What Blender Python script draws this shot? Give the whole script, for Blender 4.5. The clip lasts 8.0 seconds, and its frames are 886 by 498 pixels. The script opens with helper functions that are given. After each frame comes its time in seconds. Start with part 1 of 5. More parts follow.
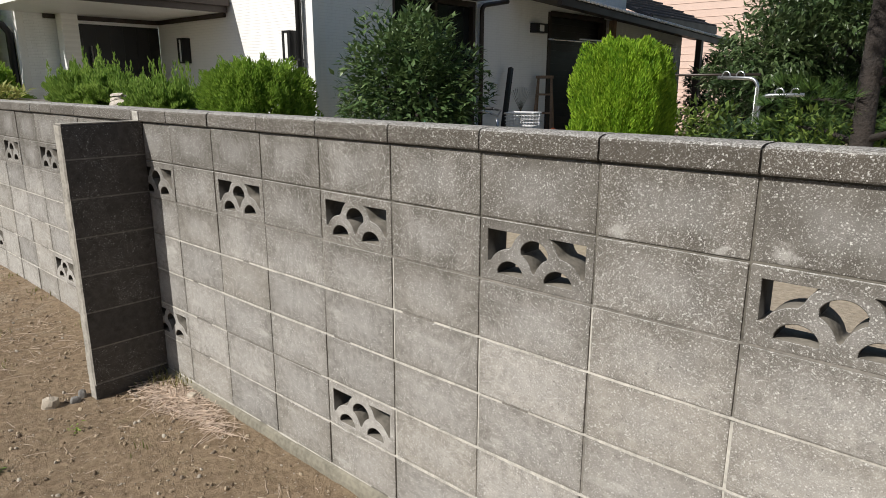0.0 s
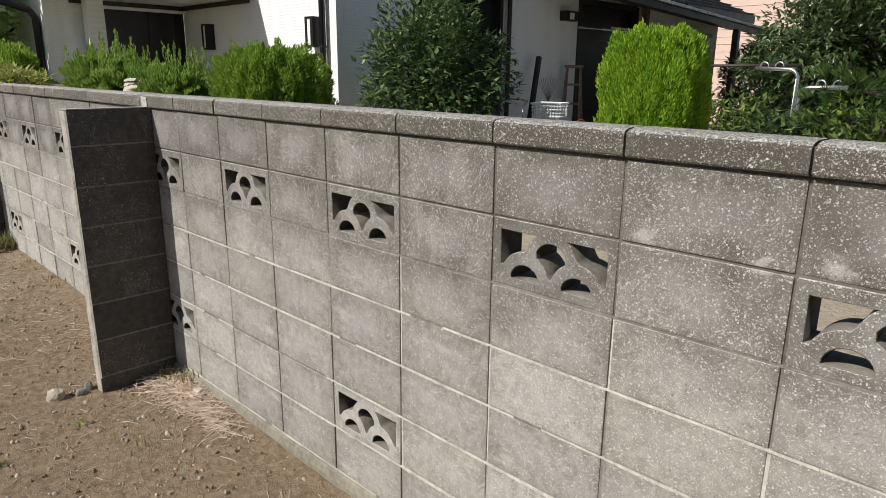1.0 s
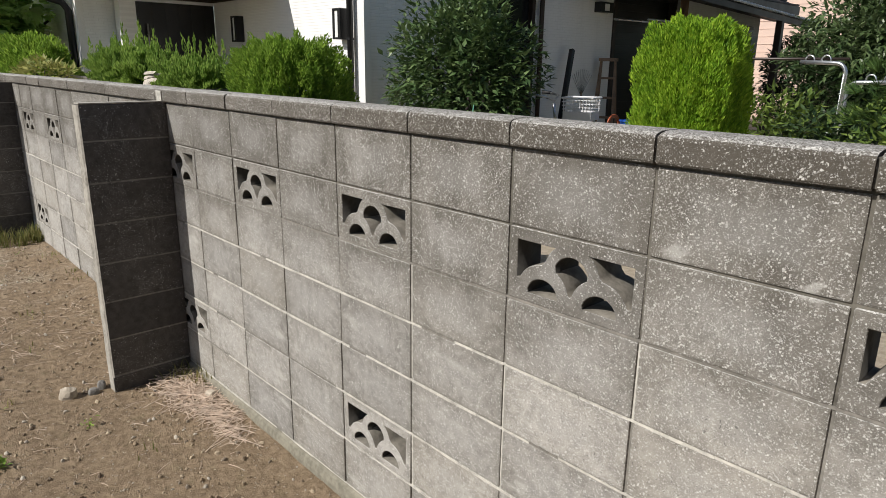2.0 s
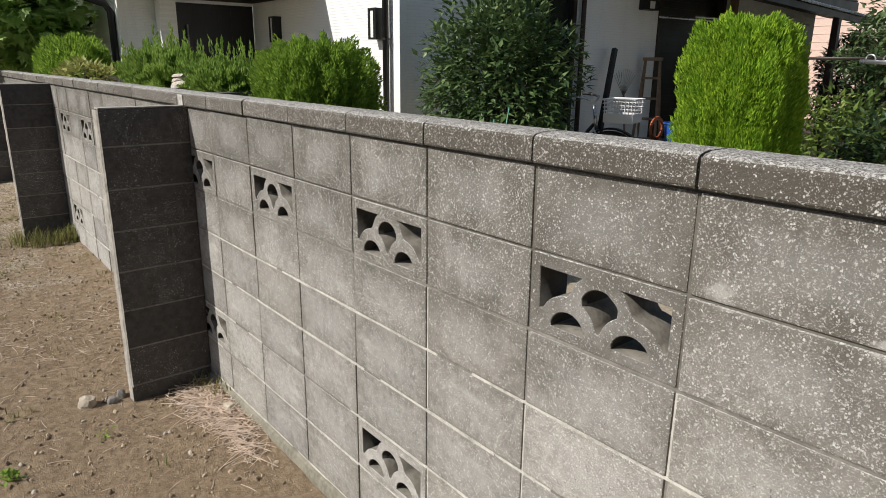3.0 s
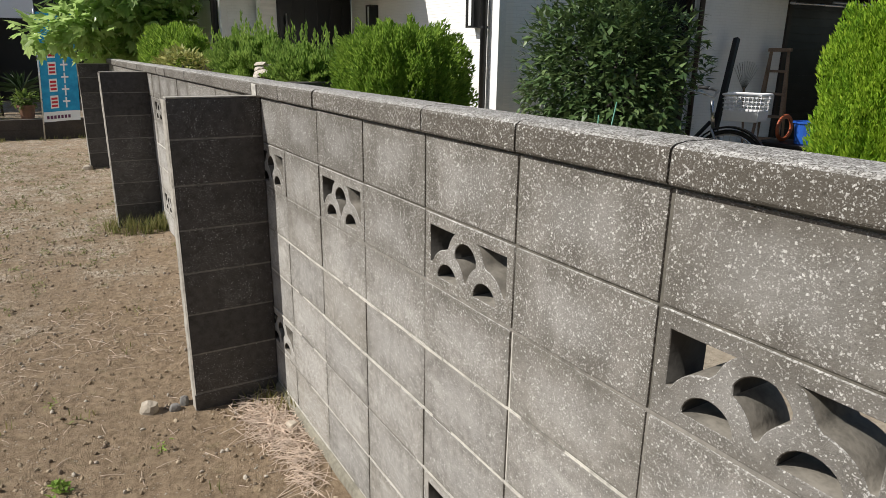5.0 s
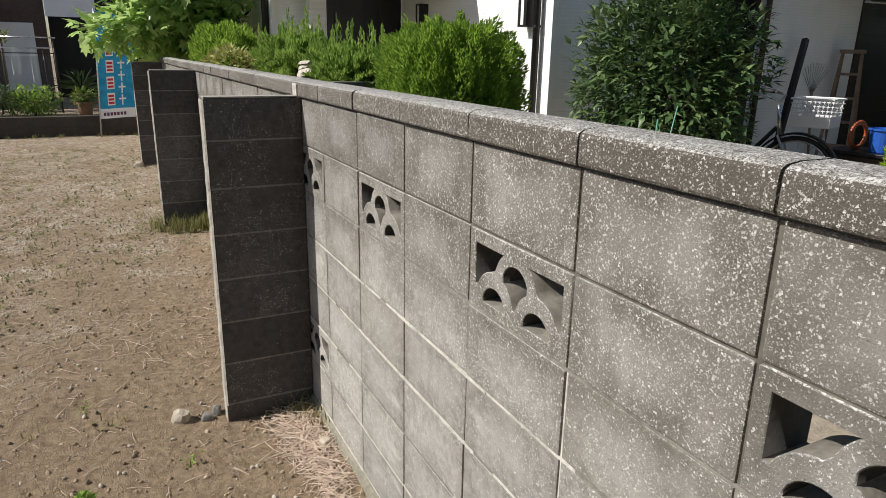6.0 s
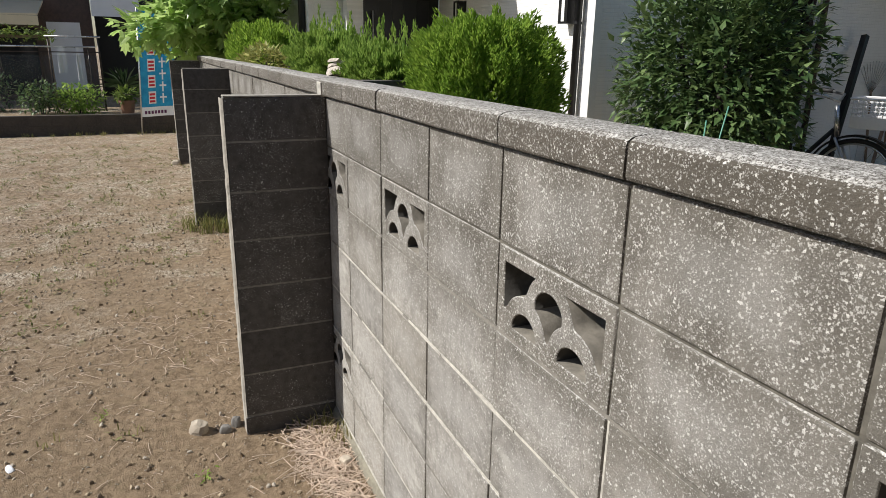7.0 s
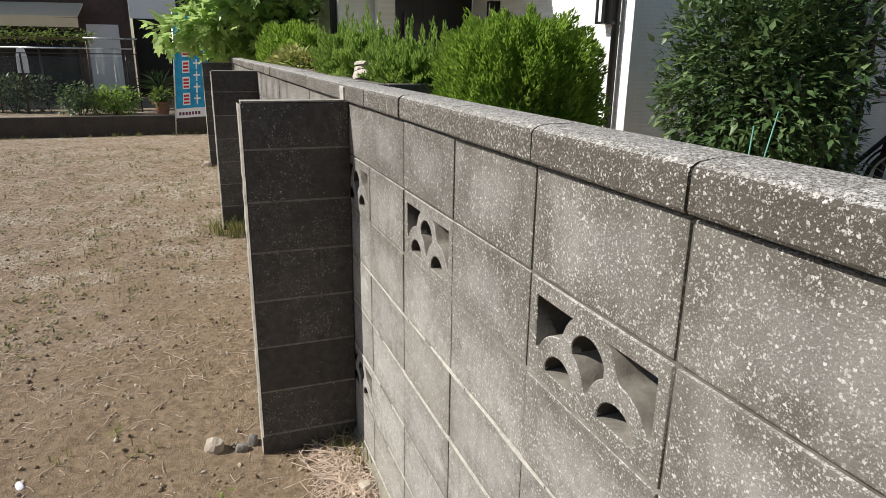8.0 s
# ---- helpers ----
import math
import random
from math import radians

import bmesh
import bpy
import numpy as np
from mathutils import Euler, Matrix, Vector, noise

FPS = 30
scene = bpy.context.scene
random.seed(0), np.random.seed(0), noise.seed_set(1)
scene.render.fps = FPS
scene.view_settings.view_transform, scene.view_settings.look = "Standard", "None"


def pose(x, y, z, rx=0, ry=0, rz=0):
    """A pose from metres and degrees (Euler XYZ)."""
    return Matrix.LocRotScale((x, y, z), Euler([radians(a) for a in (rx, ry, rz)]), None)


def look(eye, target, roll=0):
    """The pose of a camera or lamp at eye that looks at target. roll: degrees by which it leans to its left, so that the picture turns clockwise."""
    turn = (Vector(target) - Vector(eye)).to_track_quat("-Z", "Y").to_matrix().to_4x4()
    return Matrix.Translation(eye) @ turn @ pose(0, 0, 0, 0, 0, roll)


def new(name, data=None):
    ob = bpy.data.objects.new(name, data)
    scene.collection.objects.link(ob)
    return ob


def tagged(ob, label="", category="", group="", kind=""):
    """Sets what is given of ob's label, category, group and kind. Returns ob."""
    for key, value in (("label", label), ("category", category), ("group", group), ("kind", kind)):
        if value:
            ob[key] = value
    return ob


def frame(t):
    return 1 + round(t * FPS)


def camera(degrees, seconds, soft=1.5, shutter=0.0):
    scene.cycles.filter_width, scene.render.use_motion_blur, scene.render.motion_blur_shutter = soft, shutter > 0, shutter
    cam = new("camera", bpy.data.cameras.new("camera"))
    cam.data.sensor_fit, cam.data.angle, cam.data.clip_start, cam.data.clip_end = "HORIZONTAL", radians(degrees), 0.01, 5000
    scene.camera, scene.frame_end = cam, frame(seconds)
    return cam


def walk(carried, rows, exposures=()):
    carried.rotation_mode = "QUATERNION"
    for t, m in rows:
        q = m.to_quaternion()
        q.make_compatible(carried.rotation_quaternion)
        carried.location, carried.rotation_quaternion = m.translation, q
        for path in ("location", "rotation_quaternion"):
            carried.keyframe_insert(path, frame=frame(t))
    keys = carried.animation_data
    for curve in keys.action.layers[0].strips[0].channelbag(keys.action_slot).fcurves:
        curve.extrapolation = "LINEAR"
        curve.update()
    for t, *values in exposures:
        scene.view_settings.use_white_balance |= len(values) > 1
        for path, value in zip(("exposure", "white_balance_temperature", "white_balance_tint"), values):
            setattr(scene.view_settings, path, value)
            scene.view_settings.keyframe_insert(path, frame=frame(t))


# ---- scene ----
cam = camera(68.0, 8.0, soft=0.5)
EXPOSURES = [(0, -0.05), (3.5, 0.0), (8.0, 0.16)]
PATH = [
    (0, (3.649, -1.569, 1.66), (2.355, -0.125, 1.171), 0.1),
    (0.5, (3.607, -1.493, 1.648), (2.287, -0.078, 1.145), 0.4),
    (1, (3.574, -1.413, 1.651), (2.227, -0.028, 1.132), 0.6),
    (1.5, (3.537, -1.339, 1.651), (2.161, 0.012, 1.119), 0.7),
    (3, (3.411, -1.101, 1.678), (1.924, 0.121, 1.132), 0.6),
    (3.5, (3.342, -1.017, 1.671), (1.812, 0.149, 1.125), 0.5),
    (4, (3.259, -0.953, 1.669), (1.692, 0.157, 1.113), 0.5),
    (4.5, (3.177, -0.893, 1.664), (1.573, 0.158, 1.097), 0.6),
    (6, (2.928, -0.75, 1.652), (1.221, 0.12, 1.08), 1.1),
    (6.5, (2.853, -0.695, 1.651), (1.12, 0.122, 1.075), 1.0),
    (7, (2.777, -0.646, 1.643), (1.023, 0.123, 1.066), 1.0),
    (7.5, (2.697, -0.602, 1.642), (0.924, 0.123, 1.066), 0.9),
    (8, (2.624, -0.566, 1.649), (0.834, 0.115, 1.073), 0.9),
]
walk(cam, [(t, look(eye, target, roll)) for t, eye, target, roll in PATH], exposures=EXPOSURES)

# ---- world, sun ----
SUN_DIR = Vector((0.32, 1.0, -0.95)).normalized()      # the way the light travels
world = bpy.data.worlds.new("sky")
scene.world = world
world.use_nodes = True
wn = world.node_tree
sky = wn.nodes.new("ShaderNodeTexSky")
sky.sky_type = "NISHITA"
sky.sun_disc = False
sky.sun_elevation = math.asin(-SUN_DIR.z)
sky.sun_rotation = math.atan2(-SUN_DIR.x, -SUN_DIR.y)
wn.links.new(sky.outputs[0], wn.nodes["Background"].inputs[0])
wn.nodes["Background"].inputs[1].default_value = 0.085
sun_data = bpy.data.lights.new("sun", "SUN")
sun_data.energy, sun_data.angle, sun_data.color = 5.3, radians(0.55), (1.0, 0.955, 0.89)
sun = new("sun", sun_data)
sun.matrix_world = look((-3, -12, 12), Vector((-3, -12, 12)) + SUN_DIR)


# ---- node helpers ----
class Mat:
    """A node material with short helpers."""

    def __init__(self, name, rough=0.8, metal=0.0, spec=0.5):
        self.m = bpy.data.materials.new(name)
        self.m.use_nodes = True
        self.t = self.m.node_tree
        self.b = self.t.nodes["Principled BSDF"]
        self.b.inputs["Roughness"].default_value = rough
        self.b.inputs["Metallic"].default_value = metal
        self.b.inputs["Specular IOR Level"].default_value = spec
        self.pos = self.node("ShaderNodeNewGeometry").outputs["Position"]

    def node(self, kind, **inputs):
        n = self.t.nodes.new(kind)
        for k, v in inputs.items():
            self.put(n.inputs[k.replace("_", " ")], v)
        return n

    def put(self, socket, v):
        if isinstance(v, bpy.types.NodeSocket):
            self.t.links.new(v, socket)
        else:
            socket.default_value = v

    def noise(self, scale, detail=4.0, rough=0.6, vec=None):
        n = self.node("ShaderNodeTexNoise", Scale=scale, Detail=detail, Roughness=rough)
        self.put(n.inputs["Vector"], vec or self.pos)
        return n.outputs["Fac"]

    def stretch(self, sx, sy, sz):
        n = self.node("ShaderNodeVectorMath")
        n.operation = "MULTIPLY"
        self.put(n.inputs[0], self.pos)
        n.inputs[1].default_value = (sx, sy, sz)
        return n.outputs[0]

    def voronoi(self, scale, vec=None, metric="EUCLIDEAN"):
        n = self.node("ShaderNodeTexVoronoi", Scale=scale)
        n.distance = metric
        self.put(n.inputs["Vector"], vec or self.pos)
        return n.outputs["Distance"], n.outputs["Color"]

    def math(self, op, a, b=0.0, clamp=False):
        n = self.node("ShaderNodeMath")
        n.operation, n.use_clamp = op, clamp
        self.put(n.inputs[0], a)
        self.put(n.inputs[1], b)
        return n.outputs[0]

    def ramp(self, fac, lo, hi, a=0.0, b=1.0):
        n = self.node("ShaderNodeMapRange")
        n.clamp = True
        n.interpolation_type = "SMOOTHSTEP"
        self.put(n.inputs["Value"], fac)
        for k, v in (("From Min", lo), ("From Max", hi), ("To Min", a), ("To Max", b)):
            n.inputs[k].default_value = v
        return n.outputs["Result"]

    def mix(self, fac, a, b, blend="MIX"):
        n = self.node("ShaderNodeMix")
        n.data_type, n.blend_type = "RGBA", blend
        self.put(n.inputs[0], fac)
        for s, v in ((n.inputs[6], a), (n.inputs[7], b)):
            self.put(s, (*v, 1) if isinstance(v, tuple) and len(v) == 3 else v)
        return n.outputs[2]

    def sep(self, vec):
        return self.node("ShaderNodeSeparateXYZ", Vector=vec).outputs

    def rand(self):
        return self.node("ShaderNodeObjectInfo").outputs["Random"]

    def island(self):
        return self.node("ShaderNodeNewGeometry").outputs["Random Per Island"]

    def color(self, c):
        self.put(self.b.inputs["Base Color"], (*c, 1) if isinstance(c, tuple) and len(c) == 3 else c)
        return self

    def rough(self, r):
        self.put(self.b.inputs["Roughness"], r)
        return self

    def bump(self, h, strength=0.5, dist=0.005, normal=None):
        n = self.node("ShaderNodeBump", Strength=strength, Distance=dist, Height=h)
        if normal:
            self.put(n.inputs["Normal"], normal)
        self.put(self.b.inputs["Normal"], n.outputs[0])
        return n.outputs[0]


def grained(name, c, amount=0.25, scale=40.0, rough=0.7, metal=0.0, bump=0.15, dist=0.002, big=3.0):
    """A plain surface with two scales of unevenness."""
    k = Mat(name, rough, metal)
    dark = tuple(v * (1 - amount) for v in c)
    lite = tuple(min(1, v * (1 + amount * 0.6)) for v in c)
    f = k.noise(scale, 5)
    g = k.noise(big, 3)
    k.color(k.mix(k.ramp(g, 0.3, 0.7), k.mix(k.ramp(f, 0.3, 0.7), dark, c), k.mix(k.ramp(f, 0.3, 0.7), c, lite)))
    k.bump(f, bump, dist)
    k.rough(k.ramp(g, 0.2, 0.8, max(0.05, rough - 0.1), min(1, rough + 0.1)))
    return k.m


def concrete(name, c=(0.30, 0.29, 0.265), chips=0.5, weather=True, dark=1.0, edges=False, blotches=(), size=1.0):
    """Split-aggregate block concrete: pale chips, pits, stains and per-piece tone."""
    k = Mat(name, 0.92, 0, 0.25)
    fine, mid, big = k.noise(260, 3, 0.7), k.noise(30, 5), k.noise(4.5, 4)
    c = tuple(v * dark for v in c)
    base = k.mix(k.ramp(mid, 0.3, 0.72), tuple(v * 0.68 for v in c), tuple(v * 1.18 for v in c))
    base = k.mix(k.ramp(big, 0.35, 0.7, 0, 0.5), base, tuple(v * f for v, f in zip(c, (1.22, 1.22, 1.24))))
    tone = k.rand()
    base = k.mix(0.75, base, k.mix(tone, (0.36, 0.355, 0.35), (0.62, 0.605, 0.585)), "OVERLAY")
    if edges:
        warm = k.math("FRACT", k.math("MULTIPLY", tone, 7.31))
        base = k.mix(k.ramp(warm, 0.72, 0.9, 0.0, 0.2), base, (0.27, 0.235, 0.175))
    if weather:
        z = k.sep(k.pos)[2]
        ragged = k.math("ADD", z, k.math("MULTIPLY", k.math("SUBTRACT", k.noise(5, 5), 0.5), 0.9))
        runs = k.noise(1, 4, 0.6, k.stretch(9, 9, 3.0))
        film = k.math("MULTIPLY", k.ramp(ragged, 0.72, 1.28), k.ramp(runs, 0.25, 0.7, 0.55, 1.0))
        base = k.mix(k.math("MULTIPLY", film, 0.90), base, (0.082, 0.074, 0.061))
        pale = k.math("MULTIPLY", k.ramp(k.noise(1, 3, 0.5, k.stretch(5, 5, 16)), 0.56, 0.75), k.ramp(ragged, 1.25, 0.5))
        base = k.mix(k.math("MULTIPLY", pale, 0.45), base, (0.58, 0.57, 0.53))
    if edges:
        # grime gathers towards the arrises of each block; the middles wear paler
        ox, oy, oz = k.sep(k.node("ShaderNodeTexCoord").outputs["Object"])
        rim = k.math("MAXIMUM", k.math("DIVIDE", k.math("ABSOLUTE", ox), 0.196), k.math("DIVIDE", k.math("ABSOLUTE", oz), 0.096))
        rim = k.math("ADD", rim, k.math("MULTIPLY", k.math("SUBTRACT", k.noise(8, 4), 0.5), 1.0))
        base = k.mix(k.ramp(rim, 0.2, 0.8, 0.22, 0.0), base, (0.46, 0.455, 0.44))
        base = k.mix(k.ramp(rim, 0.75, 1.15, 0.0, 0.45), base, (0.135, 0.125, 0.105))
    if blotches:
        for bx, bz, br in blotches:
            q = k.node("ShaderNodeVectorMath")
            q.operation = "DISTANCE"
            k.put(q.inputs[0], k.pos)
            q.inputs[1].default_value = (bx, 0.0, bz)
            near = k.math("ADD", q.outputs["Value"], k.math("MULTIPLY", k.math("SUBTRACT", k.noise(45, 4), 0.5), 0.10))
            base = k.mix(k.ramp(near, br, br * 0.2, 0.0, 0.42), base, (0.62, 0.61, 0.58))
    # angular aggregate flecks of three sizes, on warped coordinates
    warp = k.node("ShaderNodeTexNoise", Scale=300.0, Detail=2.0)
    k.put(warp.inputs["Vector"], k.pos)
    wv = k.node("ShaderNodeVectorMath")
    wv.operation = "MULTIPLY_ADD"
    k.put(wv.inputs[0], warp.outputs["Color"])
    wv.inputs[1].default_value = (0.0050, 0.0050, 0.0050)
    k.put(wv.inputs[2], k.pos)
    chip = None
    washed = k.ramp(k.sep(k.node("ShaderNodeNewGeometry").outputs["Normal"])[2], 0.3, 0.9, 0.0, 0.5)
    amount = k.math("ADD", k.math("ADD", washed, k.ramp(k.noise(6, 4), 0.3, 0.7, -0.05, 0.03)), k.math("MULTIPLY", k.math("SUBTRACT", tone, 0.5), 0.10))
    for scale, share, strength in ((520, 0.22, 0.5), (350, 0.15, 0.8), (225, 0.10, 1.0)):
        d, col = k.voronoi(scale / size, wv.outputs[0], "CHEBYCHEV")
        pick = k.math("ADD", k.sep(col)[0], k.math("MULTIPLY", amount, share / 0.15))
        layer = k.math("MULTIPLY", k.ramp(pick, 1 - chips * share - 0.015, 1 - chips * share + 0.015), k.ramp(d, 0.47, 0.40, 0.0, strength))
        chip = layer if chip is None else k.math("MAXIMUM", chip, layer)
    base = k.mix(k.math("MULTIPLY", chip, k.ramp(k.noise(90, 2), 0.3, 0.7, 0.5, 0.95)), base, k.mix(k.noise(40, 2), (0.52, 0.51, 0.48), (0.80, 0.79, 0.76)))
    grain = k.noise(420, 3, 0.8)
    base = k.mix(k.ramp(grain, 0.54, 0.70, 0, 0.16), base, (0.55, 0.54, 0.51))
    pits = k.math("MAXIMUM", k.ramp(fine, 0.40, 0.31), k.ramp(k.noise(95, 3, 0.7), 0.37, 0.30))
    base = k.mix(k.math("MULTIPLY", pits, 0.7), base, tuple(v * 0.3 for v in c))
    k.color(base)
    h = k.math("ADD", k.math("MULTIPLY", fine, 0.7), k.math("ADD", k.math("MULTIPLY", mid, 0.5), k.math("MULTIPLY", chip, 0.25)))
    k.bump(h, 0.75, 0.0035)
    return k.m


def foliage(name, a, b, c, rough=0.55, trans=0.25, spec=0.4):
    """Leaves: three tones by leaf, lighter tips by a slow noise, some light through."""
    k = Mat(name, rough, 0, spec)
    r = k.island()
    col = k.mix(k.ramp(r, 0.0, 0.6), a, b)
    col = k.mix(k.ramp(r, 0.75, 1.0), col, c)
    col = k.mix(k.ramp(k.noise(5, 3), 0.42, 0.66, 0, 0.5), col, c)
    k.color(col)
    tr = k.node("ShaderNodeBsdfTranslucent", Color=k.mix(0.5, col, c))
    mx = k.node("ShaderNodeMixShader")
    mx.inputs[0].default_value = trans
    k.t.links.new(k.b.outputs[0], mx.inputs[1])
    k.t.links.new(tr.outputs[0], mx.inputs[2])
    k.t.links.new(mx.outputs[0], k.t.nodes["Material Output"].inputs["Surface"])
    return k.m


def siding_material(name, c, rot):
    """Brick-embossed siding panels: shallow relief, hardly any colour in the joints."""
    k = Mat(name, 0.6, 0, 0.3)
    x, y, z = k.sep(k.pos)
    vec = k.node("ShaderNodeCombineXYZ", X=y if rot else x, Y=z).outputs[0]
    br = k.node("ShaderNodeTexBrick", Vector=vec, Scale=1.0, Mortar_Size=0.004, Mortar_Smooth=0.7, Brick_Width=0.11, Row_Height=0.034)
    br.offset = 0.5
    br.inputs["Color1"].default_value = (1, 1, 1, 1)
    br.inputs["Color2"].default_value = (0.86, 0.86, 0.86, 1)
    br.inputs["Mortar"].default_value = (0.0, 0.0, 0.0, 1)
    grit = k.noise(120, 3)
    dirt = k.ramp(k.noise(1, 4, 0.6, k.stretch(5, 5, 0.8)), 0.45, 0.75)
    col = k.mix(k.math("MULTIPLY", dirt, 0.25), c, tuple(v * 0.75 for v in c))
    col = k.mix(0.07, col, br.outputs["Color"], "MULTIPLY")
    k.color(col)
    k.bump(k.math("ADD", br.outputs["Color"], k.math("MULTIPLY", grit, 0.25)), 0.5, 0.006)
    return k.m


# ---- materials ----
MAT_BLOCK = concrete("block concrete", (0.322, 0.311, 0.290), 0.8, edges=True, blotches=((2.865, 1.285, 0.04), (3.13, 1.265, 0.028), (3.27, 1.285, 0.035)))
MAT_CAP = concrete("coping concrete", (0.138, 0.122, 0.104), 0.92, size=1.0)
# Buttress concrete with the shade of its broad side put into the colour.
MAT_BUTT_SHADE = concrete("buttress concrete darkened for shade", (0.083, 0.078, 0.074), 0.12, weather=False)
# Hole linings: the shade inside pierced blocks, put into darker concrete.
MAT_SILL_SHADE = grained("sill concrete darkened for shade", (0.17, 0.155, 0.13), 0.4, 60, 0.95, 0, 0.6, 0.004, 12)
MAT_VOID_SHADE = grained("void concrete darkened for shade", (0.042, 0.039, 0.034), 0.4, 60, 0.95, 0, 0.6, 0.004, 12)
MAT_MORTAR = grained("mortar", (0.50, 0.48, 0.43), 0.45, 60, 0.95, 0, 0.5, 0.003, 9)
MAT_MORTAR_OLD = grained("weathered mortar", (0.13, 0.12, 0.10), 0.5, 60, 0.95, 0, 0.5, 0.003, 9)
MAT_MORTAR_MID = grained("grey mortar", (0.20, 0.187, 0.165), 0.5, 60, 0.95, 0, 0.5, 0.003, 9)
# Pale mortar of the cap; on the buttress front it paints sunlight.
MAT_LIT_FRONT_AND_CAP = grained("sunlit front and rough cap mortar", (0.33, 0.31, 0.27), 0.5, 50, 0.95, 0, 0.8, 0.005, 7)
MAT_FOOT = grained("footing mortar", (0.22, 0.205, 0.16), 0.4, 45, 0.95, 0, 0.7, 0.006, 5)
MAT_DARKCONC = grained("dark damp concrete", (0.13, 0.12, 0.105), 0.4, 40, 0.9, 0, 0.5, 0.004, 4)
MAT_SKY_BLOCK = grained("dark sky-blocking wall", (0.07, 0.06, 0.055), 0.2, 20, 0.85)
MAT_SIDING_F = siding_material("white siding front", (0.86, 0.855, 0.83), False)
# Same white siding, its tint cooled to carry bluish sky light.
MAT_SIDING_S = siding_material("sky-tinted white siding side", (0.85, 0.86, 0.85), True)
MAT_WHITE = grained("white trim paint", (0.80, 0.80, 0.78), 0.08, 50, 0.5, 0, 0.05)
MAT_BLACK = grained("black painted metal", (0.012, 0.012, 0.013), 0.3, 60, 0.42, 0.2, 0.05)
MAT_BROWN = grained("dark brown aluminium", (0.045, 0.033, 0.027), 0.25, 60, 0.45, 0.3, 0.05)
# Low wall brown, lowered in value to carry its shaded face.
MAT_LOW = grained("brown block darkened for shade", (0.060, 0.050, 0.043), 0.4, 40, 0.9, 0, 0.5, 0.004, 4)
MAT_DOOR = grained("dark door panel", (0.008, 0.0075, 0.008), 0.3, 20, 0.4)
MAT_GLASSDARK = grained("dark window pane", (0.015, 0.017, 0.019), 0.2, 5, 0.08)
MAT_ROOF = grained("grey roof tile", (0.12, 0.11, 0.105), 0.3, 25, 0.8)
MAT_PINK = grained("pale pink stucco", (0.66, 0.50, 0.42), 0.08, 40, 0.9)
MAT_WOOD = grained("weathered wood", (0.22, 0.15, 0.10), 0.4, 60, 0.8, 0, 0.3)
MAT_BARK = grained("rough bark", (0.036, 0.029, 0.025), 0.55, 35, 0.95, 0, 1.0, 0.02, 8)
MAT_STEEL = grained("galvanised steel", (0.62, 0.63, 0.64), 0.1, 60, 0.3, 0.9, 0.05)
MAT_BLUE = grained("blue plastic", (0.02, 0.10, 0.45), 0.1, 20, 0.4)
MAT_RUBBER = grained("black rubber", (0.02, 0.02, 0.02), 0.3, 60, 0.7)
MAT_BASKET = grained("white plastic wire", (0.75, 0.75, 0.76), 0.08, 40, 0.45)
MAT_ROCK = grained("pale field stone", (0.46, 0.40, 0.32), 0.3, 40, 0.9, 0, 0.8, 0.01, 9)
MAT_ROCKDARK = grained("grey field stone", (0.20, 0.19, 0.175), 0.35, 40, 0.9, 0, 0.8, 0.01, 9)
MAT_DRIFT = grained("bleached broken wood", (0.62, 0.56, 0.48), 0.35, 50, 0.85, 0, 0.8, 0.01, 9)
MAT_ORANGE = grained("faded orange hose", (0.42, 0.10, 0.035), 0.25, 40, 0.5)
MAT_TERRA = grained("brown terracotta", (0.25, 0.13, 0.08), 0.25, 40, 0.8)
MAT_CLOTH = grained("white cotton cloth", (0.78, 0.80, 0.84), 0.06, 200, 0.9, 0, 0.2)
MAT_BEIGE = grained("beige awning cloth", (0.78, 0.66, 0.47), 0.08, 90, 0.85)
MAT_STRAW = grained("dry straw", (0.62, 0.50, 0.40), 0.35, 30, 0.8, 0, 0.1, 0.002, 20)
MAT_GREENSTAKE = grained("green plastic stake", (0.10, 0.30, 0.22), 0.15, 40, 0.45)

LEAF_THUJA = foliage("golden thuja spray", (0.10, 0.22, 0.02), (0.25, 0.43, 0.035), (0.44, 0.60, 0.06), 0.6, 0.4, 0.2)
LEAF_JUNIPER = foliage("juniper spray", (0.07, 0.15, 0.02), (0.19, 0.33, 0.04), (0.36, 0.50, 0.08), 0.6, 0.45, 0.2)
LEAF_YOUNG = foliage("young conifer spray", (0.09, 0.18, 0.03), (0.20, 0.33, 0.06), (0.36, 0.48, 0.11), 0.6, 0.45, 0.2)
LEAF_CAMELLIA = foliage("glossy broad leaf", (0.03, 0.065, 0.02), (0.075, 0.135, 0.045), (0.17, 0.24, 0.09), 0.45, 0.2, 0.4)
LEAF_FIG = foliage("large fig leaf", (0.17, 0.31, 0.07), (0.29, 0.45, 0.12), (0.45, 0.58, 0.22), 0.32, 0.62, 0.5)
# Greens lowered so the shade under the trees is in the leaf colour.
LEAF_TREE = foliage("shade-darkened tree leaf", (0.013, 0.032, 0.011), (0.03, 0.06, 0.02), (0.07, 0.11, 0.04), 0.35, 0.12, 0.5)
LEAF_GARDEN = foliage("pale garden tree leaf", (0.03, 0.06, 0.02), (0.07, 0.12, 0.04), (0.16, 0.22, 0.095), 0.38, 0.25, 0.5)
LEAF_PINE = foliage("pine needle", (0.02, 0.05, 0.012), (0.045, 0.095, 0.02), (0.11, 0.18, 0.035), 0.5, 0.12, 0.4)
LEAF_SHRUB = foliage("light shrub leaf", (0.055, 0.105, 0.02), (0.12, 0.19, 0.04), (0.24, 0.31, 0.07), 0.5, 0.3, 0.35)
